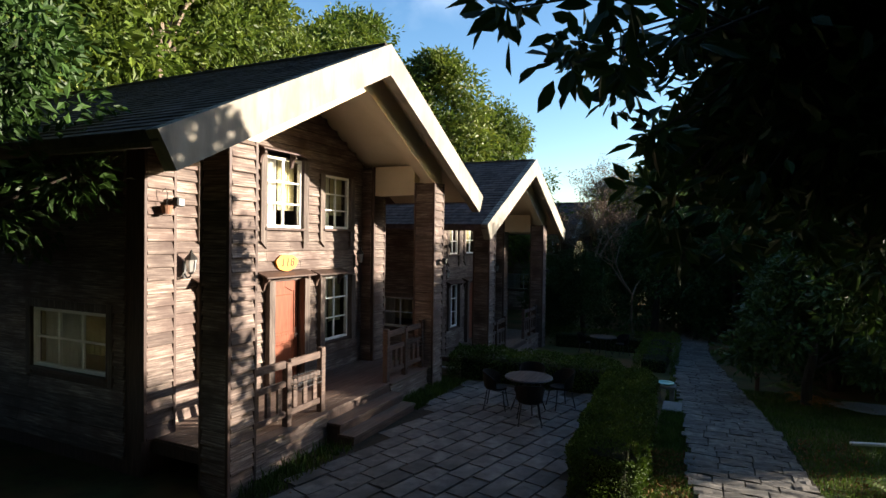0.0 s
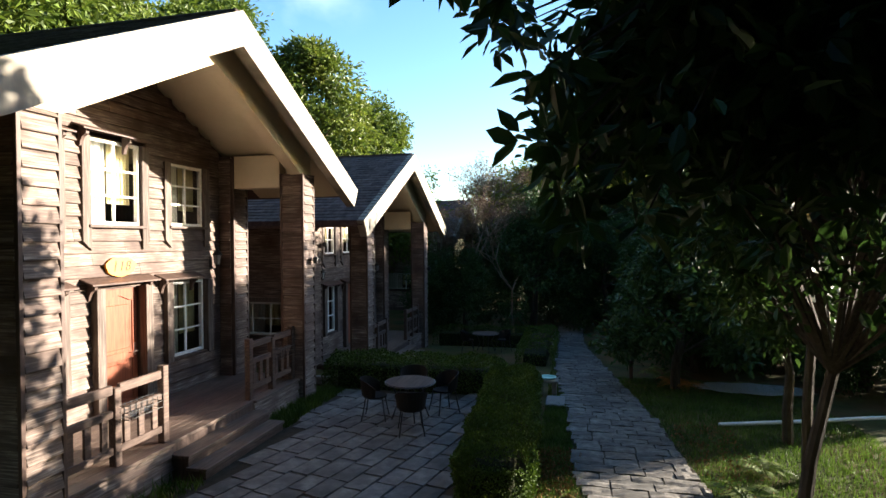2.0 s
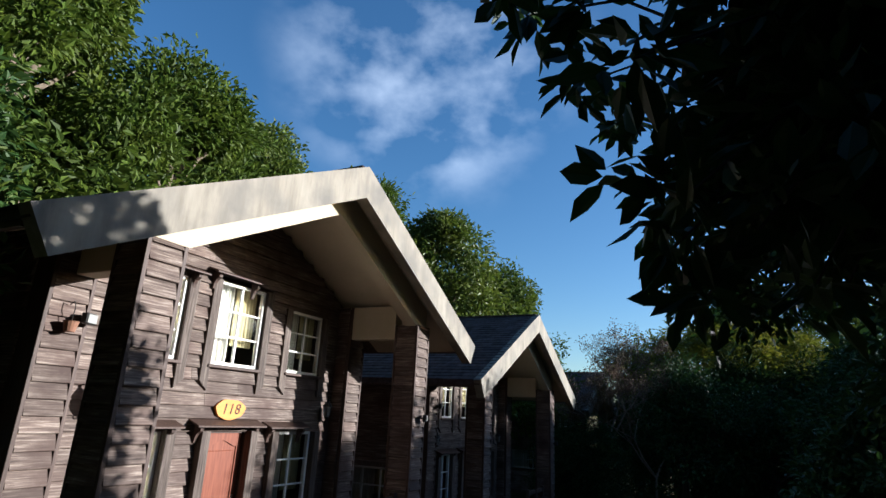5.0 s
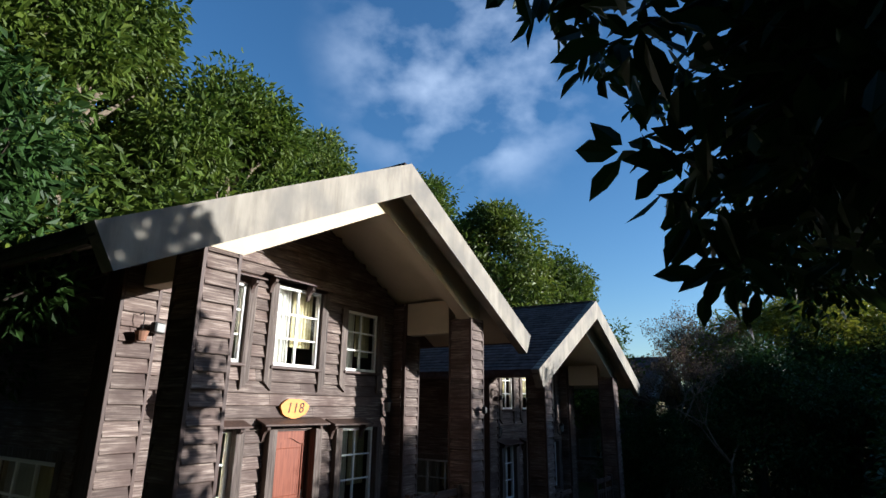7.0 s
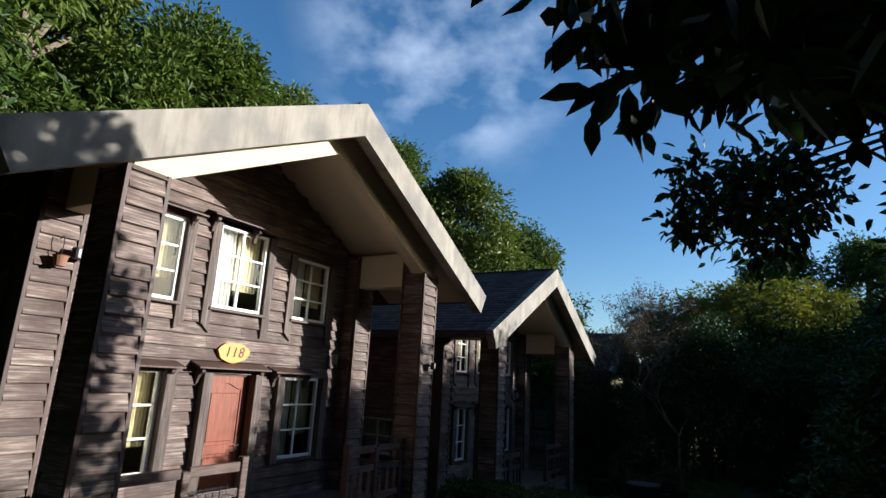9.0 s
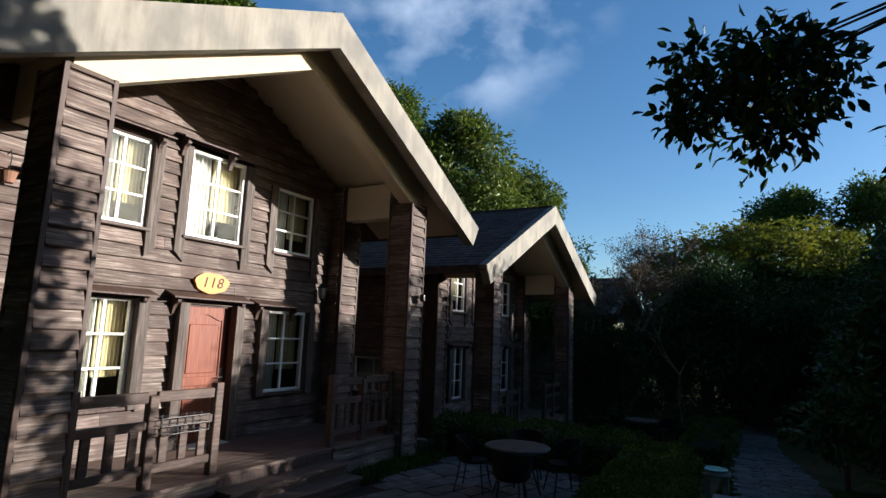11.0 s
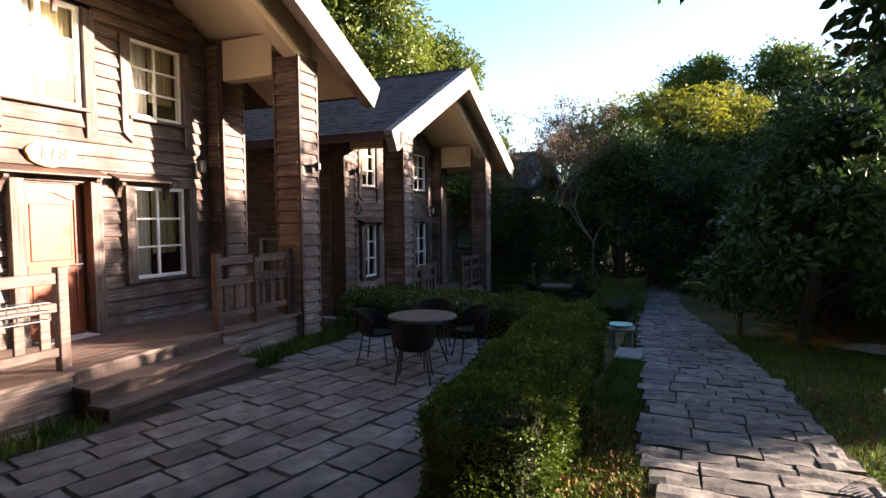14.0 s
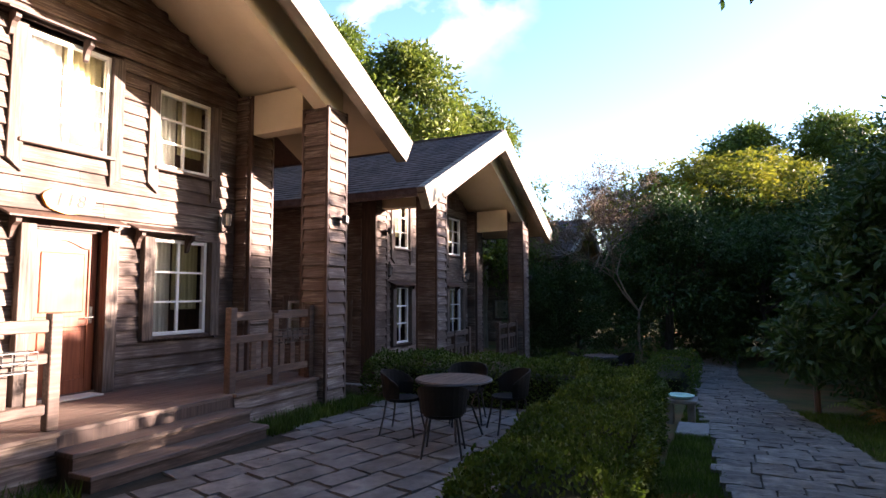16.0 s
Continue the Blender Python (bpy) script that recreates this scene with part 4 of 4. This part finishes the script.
build_hedge("hedge", "clipped green box hedge beside the patio", 5.95, 6.87, -1.25, 3.9, 0.76, 1, 4600, leaf=0.031, turn=2.6)
build_hedge("hedge", "clipped green box hedge across the patio's end", 1.9, 6.0, 4.1, 4.9, 0.74, 2, 1900, z=-0.05)
build_hedge("hedge", "clipped green box hedge beside the neighbouring patio", 5.8, 6.9, 9.4, 14.5, 0.72, 3, 500)
build_hedge("hedge", "clipped green box hedge across the neighbouring patio's end", 2.0, 5.8, 14.0, 14.8, 0.72, 4, 400)


# ---------------------------------------------------------------- furniture and fixtures
def build_chair():
    c = thing("garden_chair", "dark wicker garden armchair with curved back", "chair", group="chairs round the garden table")
    bm = lathe([(0.0, 0.41), (0.20, 0.41), (0.225, 0.425), (0.22, 0.45), (0.0, 0.455)], 18)
    part("seat", bm, M_wicker, c)
    bm = bmesh.new()
    n = 14
    rows = []
    for j, (z, r) in enumerate(((0.46, 0.235), (0.60, 0.25), (0.74, 0.265), (0.78, 0.272))):
        ring = []
        for k in range(n + 1):
            a = math.radians(-100 + 200 * k / n)
            zz = z - (0.16 * (abs(a) / 1.75) ** 3 if j > 1 else 0)
            ring.append((bm.verts.new((-r * math.cos(a), r * math.sin(a), zz)), bm.verts.new((-(r + 0.018) * math.cos(a), (r + 0.018) * math.sin(a), zz))))
        rows.append(ring)
    for r0, r1 in zip(rows, rows[1:]):
        for k in range(n):
            bm.faces.new((r0[k][0], r0[k + 1][0], r1[k + 1][0], r1[k][0]))
            bm.faces.new((r0[k][1], r1[k][1], r1[k + 1][1], r0[k + 1][1]))
    for k in range(n):
        bm.faces.new((rows[-1][k][0], rows[-1][k + 1][0], rows[-1][k + 1][1], rows[-1][k][1]))
    part("backrest", bm, M_wicker, c)
    for sx in (-1, 1):
        for sy in (-1, 1):
            bm = bmesh.new()
            tube(bm, [(sx * 0.16, sy * 0.16, 0.42), (sx * 0.19, sy * 0.19, 0.2), (sx * 0.23, sy * 0.22, 0.0)], [0.014, 0.013, 0.012], 6)
            part("leg", bm, M_iron, c)
    return c


def build_table(at):
    t = thing("garden_table", "round brown slatted garden table with iron legs", "table", at)
    tx, tz = 0.47, 0.70
    n = 9
    for i in range(n):
        a = -tx + 2 * tx * i / n + 0.004
        b = -tx + 2 * tx * (i + 1) / n - 0.004
        bm = bmesh.new()
        lo, hi = [], []
        for s in (a, (a + b) / 2, b):
            w = math.sqrt(max(0, tx * tx - s * s)) * 0.985 + 0.004
            lo.append((s, -w))
            hi.append((s, w))
        ring = lo + hi[::-1]
        top = [bm.verts.new((x, y, tz)) for x, y in ring]
        bot = [bm.verts.new((x, y, tz - 0.025)) for x, y in ring]
        bm.faces.new(top)
        bm.faces.new(bot[::-1])
        for k in range(6):
            bm.faces.new((bot[k], bot[(k + 1) % 6], top[(k + 1) % 6], top[k]))
        part("slat", bm, M_tabletop, t)
    bm = bmesh.new()
    ring = [(0.475 * math.cos(k * math.tau / 28), 0.475 * math.sin(k * math.tau / 28), tz - 0.02) for k in range(29)]
    tube(bm, ring, [0.016] * 29, 6)
    part("rim", bm, M_iron, t)
    for k in range(4):
        a = k * math.tau / 4 + 0.5
        bm = bmesh.new()
        tube(bm, [(0.36 * math.cos(a), 0.36 * math.sin(a), tz - 0.03), (0.22 * math.cos(a), 0.22 * math.sin(a), 0.38), (0.36 * math.cos(a), 0.36 * math.sin(a), 0.0)], [0.016, 0.015, 0.015], 6)
        part("leg", bm, M_iron, t)


build_table((4.5, 2.22, 0.035))
build_table((4.4, 12.4, ground_z(4.4, 12.4)))
chair = build_chair()
chair.matrix_basis = pose(3.86, 2.05, 0.035, 0, 0, 10)
for x, y, r in ((4.35, 3.0, -75), (5.05, 2.72, 220), (4.75, 1.42, 110)):
    copy_thing(chair, pose(x, y, 0.035, 0, 0, r))

for x, y, r in ((3.75, 12.3, 10), (5.0, 12.8, 220)):
    copy_thing(chair, pose(x, y, ground_z(x, y), 0, 0, r))


def build_wall_lantern(at, label="black iron wall lantern with frosted glass"):
    l = thing("wall_lantern", label, "lamp", at)
    part("back_plate", boxes((0.0, 0.02, -0.045, 0.045, -0.16, 0.12), bevel=0.008), M_iron, l)
    bm = bmesh.new()
    tube(bm, [(0.02, 0, -0.08), (0.08, 0, -0.15), (0.15, 0, -0.13), (0.17, 0, -0.05)], [0.012, 0.012, 0.011, 0.011], 6)
    part("arm", bm, M_iron, l)
    bm = lathe([(0.05, -0.05), (0.065, -0.03), (0.085, 0.15), (0.0, 0.15)], 6)
    ob = part("glass", bm, M_bulb, l)
    ob.matrix_basis = pose(0.17, 0, 0)
    for k in range(6):
        a = k * math.tau / 6
        bm = bmesh.new()
        tube(bm, [(0.17 + 0.067 * math.cos(a), 0.067 * math.sin(a), -0.03), (0.17 + 0.088 * math.cos(a), 0.088 * math.sin(a), 0.15)], [0.006, 0.006], 4)
        part("rib", bm, M_iron, l)
    bm = lathe([(0.11, 0.15), (0.10, 0.17), (0.05, 0.23), (0.02, 0.26), (0.025, 0.285), (0.004, 0.31)], 8)
    ob = part("cap", bm, M_iron, l)
    ob.matrix_basis = pose(0.17, 0, 0)
    bm = lathe([(0.03, -0.085), (0.055, -0.05), (0.0, -0.045)], 6)
    ob = part("base_cup", bm, M_iron, l)
    ob.matrix_basis = pose(0.17, 0, 0)
    return l


lantern = build_wall_lantern((0.036, 2.48, 2.98))
copy_thing(lantern, pose(0.036, -2.42, 2.98))
copy_thing(lantern, pose(-0.10, 12.75, 2.30))
copy_thing(lantern, pose(-0.10, 7.85, 2.30))


def build_floodlight(at, rz=0):
    f = thing("floodlight", "small grey floodlight on a bracket", "lamp", at, rz)
    part("bracket", boxes((0.0, 0.09, -0.02, 0.02, -0.015, 0.015), bevel=0.004), M_iron, f)
    bm = boxes((0.08, 0.17, -0.10, 0.10, -0.07, 0.07), bevel=0.015)
    hd = part("housing", bm, M_iron, f)
    part("lens", boxes((0.171, 0.178, -0.085, 0.085, -0.055, 0.055), bevel=0.003), M_bulb, hd)
    return f


flood = build_floodlight((0.372, -2.95, 4.02), 25)
copy_thing(flood, pose(2.01, 3.1, 3.0, 0, 0, 30))
copy_thing(flood, pose(0.24, 7.36, 3.32, 0, 0, 25))
copy_thing(flood, pose(1.88, 13.4, 2.3, 0, 0, 30))


def build_number_sign():
    """An oval slice of wood with the house number."""
    s = thing("number_sign", "oval yellow wooden sign with house number 118", "sign", (0.04, 0.02, 3.0))
    bm = bmesh.new()
    n = 40
    ring = []
    for k in range(n):
        a = k * math.tau / n
        r = 1 + 0.035 * math.sin(3 * a + 0.6) + 0.025 * math.sin(7 * a)
        ring.append((0.32 * r * math.cos(a), 0.165 * r * math.sin(a)))
    f = [bm.verts.new((0.05, y, z)) for y, z in ring]
    b = [bm.verts.new((0.0, y, z)) for y, z in ring]
    bm.faces.new(f)
    bm.faces.new(b[::-1])
    for k in range(n):
        bm.faces.new((b[k], b[(k + 1) % n], f[(k + 1) % n], f[k]))
    bmesh.ops.recalc_face_normals(bm, faces=bm.faces)
    part("board", bm, M_sign, s)
    cu = bpy.data.curves.new("number", "FONT")
    cu.body, cu.size, cu.extrude, cu.align_x, cu.align_y, cu.shear = "118", 0.24, 0.003, "CENTER", "CENTER", 0.2
    cu.space_character = 1.15
    cu.materials.append(M_ink)
    tx = new("number", cu)
    tx.parent = s
    tx.matrix_basis = pose(0.053, 0, 0, 90, 0, 90)


build_number_sign()


def build_garden_bench():
    """A low stone stand with a pale tray on it, and a slab before it."""
    t = thing("stone_stand", "low stone stand beside the hedge", "stand", (6.95, 5.1, ground_z(7, 5.1)))
    part("top", boxes((-0.24, 0.24, -0.2, 0.2, 0.30, 0.36), bevel=0.012), M_rock, t)
    for sx in (-0.15, 0.15):
        part("leg", boxes((sx - 0.05, sx + 0.05, -0.15, 0.15, -0.03, 0.30), bevel=0.01), M_rock, t)
    z = ground_z(7, 5.1) + 0.36
    b = thing("tray", "pale green plastic tray on the stand", "tray", (6.95, 5.1, z))
    part("bowl", lathe([(0.14, 0.0), (0.19, 0.03), (0.20, 0.05), (0.17, 0.05), (0.13, 0.015)], 18), M_pale, b)
    s = thing("stone_slab", "flat grey stone slab on the grass", "slab", (7.15, 4.2, ground_z(7, 4.2)))
    part("slab", boxes((-0.2, 0.2, -0.35, 0.35, -0.03, 0.06), bevel=0.015), M_rock, s)


build_garden_bench()


# ---------------------------------------------------------------- paving stones
def stone_mesh(name, mat, seed, t=0.035, rough=0.006):
    rng = random.Random(seed)
    bm = bmesh.new()
    n = 3
    top = [[bm.verts.new(((i / n - 0.5) * 0.985, (j / n - 0.5) * 0.97, t + rng.uniform(-rough, rough) - (0.008 if i in (0, n) or j in (0, n) else 0))) for i in range(n + 1)] for j in range(n + 1)]
    for j in range(n):
        for i in range(n):
            bm.faces.new((top[j][i], top[j][i + 1], top[j + 1][i + 1], top[j + 1][i]))
    rim = [top[0][i] for i in range(n)] + [top[j][n] for j in range(n)] + [top[n][i] for i in range(n, 0, -1)] + [top[j][0] for j in range(n, 0, -1)]
    low = [bm.verts.new((v.co.x * 1.01, v.co.y * 1.01, -0.01)) for v in rim]
    for k in range(len(rim)):
        bm.faces.new((low[k], low[(k + 1) % len(rim)], rim[(k + 1) % len(rim)], rim[k]))
    me = bpy.data.meshes.new(name)
    bm.to_mesh(me)
    bm.free()
    me.materials.append(mat)
    return me


def lay_patio():
    kinds = [stone_mesh("paving_stone", M_stone, 100 + k) for k in range(6)]
    rng = random.Random(3)
    # courses run along the house, turned a little towards the hedge
    turn = radians(-13.5)
    wide = 0.335
    for row in range(-3, 16):
        u = wide * row
        v = -4.4 - rng.uniform(0, 0.5)
        while v < 6.5:
            ln = rng.uniform(0.48, 0.72)
            cu, cv = u + wide / 2, v + ln / 2
            x = 2.55 + cu * math.cos(turn) - cv * math.sin(turn)
            y = cu * math.sin(turn) + cv * math.cos(turn)
            if 2.5 + (0.12 if abs(y) < 1.2 else -0.05) < x < 6.0 and -3.6 < y < 3.9:
                ob = new("paving_stone", kinds[rng.randrange(6)])
                ob.parent = patio
                ob.matrix_basis = pose(x, y, 0.006 + rng.uniform(-0.006, 0.006), rng.uniform(-0.6, 0.6), rng.uniform(-0.6, 0.6), math.degrees(turn) + rng.uniform(-0.6, 0.6)) @ Matrix.Diagonal((wide - 0.024, ln - 0.022, 1, 1))
            v += ln


lay_patio()


def lay_path():
    kinds = [stone_mesh("flagstone", M_flag, 200 + k, 0.04, 0.012) for k in range(8)]
    rng = random.Random(4)
    y, row = -2.2, 0
    while y < 24:
        h = rng.uniform(0.20, 0.30) if y < 10 else 0.4
        a, b = path_edges(y + h / 2)
        x = a - rng.uniform(0, 0.15)
        while x < b - 0.06:
            w = rng.uniform(0.32, 0.62) if y < 10 else rng.uniform(0.5, 0.8)
            x1 = min(x + w, b + rng.uniform(0, 0.08))
            ob = new("flagstone", kinds[rng.randrange(8)])
            ob.parent = path
            slope = -4.2 if 3 < y < 15 else 0
            ob.matrix_basis = pose((x + x1) / 2, y + h / 2, ground_z(8, y + h / 2) + 0.005 + rng.uniform(-0.006, 0.008), slope + rng.uniform(-1, 1), rng.uniform(-1, 1), rng.uniform(-2.5, 2.5)) @ Matrix.Diagonal((x1 - x - 0.014, h - 0.014, 1, 1))
            x = x1
        y += h
        row += 1


lay_path()


def scatter_blades(name, label, category, areas, height, mat, seed, wide=0.006):
    rng = np.random.default_rng(seed)
    V = []
    for x0, x1, y0, y1, n in areas:
        for _ in range(n):
            x, y = rng.uniform(x0, x1), rng.uniform(y0, y1)
            pl, pr = path_edges(y)
            if pl < x < pr:
                continue
            z = ground_z(x, y) - 0.03
            a = rng.uniform(0, math.tau)
            h = height * rng.uniform(0.5, 1.3)
            c, s = math.cos(a) * wide, math.sin(a) * wide
            lx, ly = rng.normal(0, 0.4 * h), rng.normal(0, 0.4 * h)
            V += [(x - c, y - s, z), (x + c, y + s, z), (x + lx, y + ly, z + h + 0.03)]
    F = [(3 * i, 3 * i + 1, 3 * i + 2) for i in range(len(V) // 3)]
    ob = raw(name, V, F, mat)
    tagged(ob, label, category, kind="stuff")


scatter_blades("grass", "short green lawn grass beside the path", "grass", [(6.95, 7.75, -1.6, 6, 16000), (8.6, 12.5, -1.5, 8, 42000), (6.9, 7.5, 6, 12, 3000)], 0.05, M_grass, 8)
scatter_blades("weeds", "dark tufts of weeds along the porch skirt", "weeds", [(1.92, 2.45, 1.25, 3.6, 2200), (1.95, 2.5, -3.2, -1.1, 700), (0.8, 2.5, 3.4, 4.1, 1500)], 0.17, M_hedge, 9, 0.012)


def scatter_litter():
    rng = np.random.default_rng(15)
    cs = [(rng.uniform(6.95, 7.65), rng.uniform(-2.0, 1.3), 0.0) for _ in range(420)] + [(rng.uniform(9.2, 10.2), rng.uniform(-1, 3), 0.0) for _ in range(130)] + [(rng.uniform(2.6, 3.4), rng.uniform(-3.2, 3.2), 0.06) for _ in range(7)]
    V, F = leaf_cloud(cs, [0.09] * len(cs), [9] * 550 + [1] * 7, 0.055, 16, squash=0.15)
    me = np_mesh("leaf_litter", V, F)
    me.materials.append(M_litter)
    tagged(new("leaf_litter", me), "dry brown fallen leaves on the grass edge", "leaf litter", kind="stuff")


scatter_litter()


def build_fern(name, label, x, y, mat, n, length, seed):
    """Arching fronds with paired leaflets."""
    rng = random.Random(seed)
    t = thing(name, label, "fern", (x, y, ground_z(x, y)))
    for k in range(n):
        a = k * math.tau / n + rng.uniform(-0.3, 0.3)
        ln = length * rng.uniform(0.7, 1.15)
        bm = bmesh.new()
        pts = []
        for i in range(9):
            f = i / 8
            r = ln * f
            pts.append(Vector((r * math.cos(a), r * math.sin(a), ln * (0.9 * f - 0.95 * f * f) + 0.02)))
        tube(bm, pts, [0.006 - 0.0005 * i for i in range(9)], 4)
        for i in range(1, 9):
            d = (pts[i] - pts[i - 1]).normalized()
            sd2 = d.cross(Vector((0, 0, 1))).normalized()
            w = ln * 0.26 * math.sin(math.pi * (i / 9) ** 0.7)
            for sg in (-1, 1):
                for off in (0.0, 0.5):
                    p = pts[i - 1].lerp(pts[i], off)
                    q = p + sd2 * sg * w + d * w * 0.35 - Vector((0, 0, w * 0.25))
                    m1 = p.lerp(q, 0.5) + d * w * 0.12
                    m2 = p.lerp(q, 0.5) - d * w * 0.10
                    vs = [bm.verts.new(c) for c in (p, m1, q, m2)]
                    bm.faces.new(vs)
        part("frond", bm, mat, t)


build_fern("fern", "dead orange fern drooping under the tree", 10.05, 6.9, M_fern, 9, 0.75, 1)
build_fern("fern", "green fern at the tree's foot", 9.9, 8.2, M_leaf, 8, 0.9, 2)
build_fern("fern", "green fern beside the path", 9.7, -0.2, M_leaf, 7, 0.7, 3)
build_fern("fern", "broad green plant on the lawn edge", 10.2, 0.9, M_leaf, 7, 0.6, 4)


def build_gravel():
    bm = bmesh.new()
    ring = [bm.verts.new((1.35 * math.cos(k * math.tau / 30) * (1 + 0.1 * math.sin(3 * k)), 0.8 * math.sin(k * math.tau / 30) * (1 + 0.1 * math.sin(2 * k)), 0.02)) for k in range(30)]
    bm.faces.new(ring)
    ob = link("gravel_patch", bm, M_sand)
    ob.matrix_basis = pose(11.8, 7.0, ground_z(11.8, 7) + 0.01, -4.3, 0, 0)
    tagged(ob, "pale sunlit gravel clearing in the lawn", "gravel", kind="structure")


build_gravel()


def build_stump_post(x, y, h):
    t = thing("wooden_bollard", "short dark wooden bollard beside the path", "bollard", (x, y, ground_z(x, y)))
    part("shaft", lathe([(0.055, -0.05), (0.055, h - 0.12), (0.045, h - 0.1), (0.045, h - 0.08), (0.058, h - 0.06), (0.058, h - 0.01), (0.04, h)], 12), M_trim, t)


build_stump_post(9.05, 7.9, 0.5)


def build_edging():
    t = thing("garden_edging", "low pale stone edging by the house corner", "edging", (1.1, 4.9, -0.05))
    for k in range(4):
        part("kerb_stone", boxes((-0.9 + 0.45 * k, -0.46 + 0.45 * k, -0.08, 0.08, -0.1, 0.10), bevel=0.015), M_rock, t)


build_edging()


def build_wire_rack(at, w):
    """A wire planter rack hooked over the railing."""
    r = thing("wire_rack", "thin black wire planter rack on the railing", "rack", at)
    for z in (0.0, 0.09, 0.18):
        pts = [(0, -w / 2, z), (0.16, -w / 2, z), (0.16, w / 2, z), (0, w / 2, z), (0, -w / 2, z)]
        part("hoop", tube(bmesh.new(), pts, [0.005] * 5, 5), M_iron, r)
    for k in range(7):
        y = -w / 2 + w * k / 6
        part("wire", tube(bmesh.new(), [(0, y, 0.2), (0, y, 0.0), (0.16, y, 0.0), (0.16, y, 0.18)], [0.004] * 4, 4), M_iron, r)


build_wire_rack((1.76, 2.28, 1.10), 0.62)
build_wire_rack((1.76, -1.55, 1.10), 0.62)


def build_doormat():
    m = thing("doormat", "pale folded mat on the porch by the door", "mat", (0.22, 0.05, 0.502))
    part("pad", boxes((-0.14, 0.14, -0.36, 0.36, 0.0, 0.025), bevel=0.008), M_blind, m)


build_doormat()


def build_pipe():
    p = thing("water_pipe", "white plastic pipe lying on the lawn", "pipe", (10.1, 3.0, 0.03))
    part("pipe_run", tube(bmesh.new(), [(0, 0, 0), (1.4, 0.42, 0.01), (2.8, 0.95, 0.0), (5.2, 1.7, 0.0)], [0.035] * 4, 10), M_white, p)


build_pipe()


def build_hanging_pot():
    t = thing("hanging_pot", "small planter pot on a wire bracket", "pot", (0.38, -3.1, 3.95))
    part("pot", lathe([(0.06, -0.12), (0.085, 0.0), (0.095, 0.01), (0.08, 0.012), (0.055, -0.1)], 14), M_pot, t).matrix_basis = pose(0.1, 0, 0)
    part("wire", tube(bmesh.new(), [(0, 0, 0.22), (0.08, 0, 0.26), (0.12, 0, 0.18), (0.1, 0, 0.0)], [0.006] * 4, 5), M_iron, t)


build_hanging_pot()
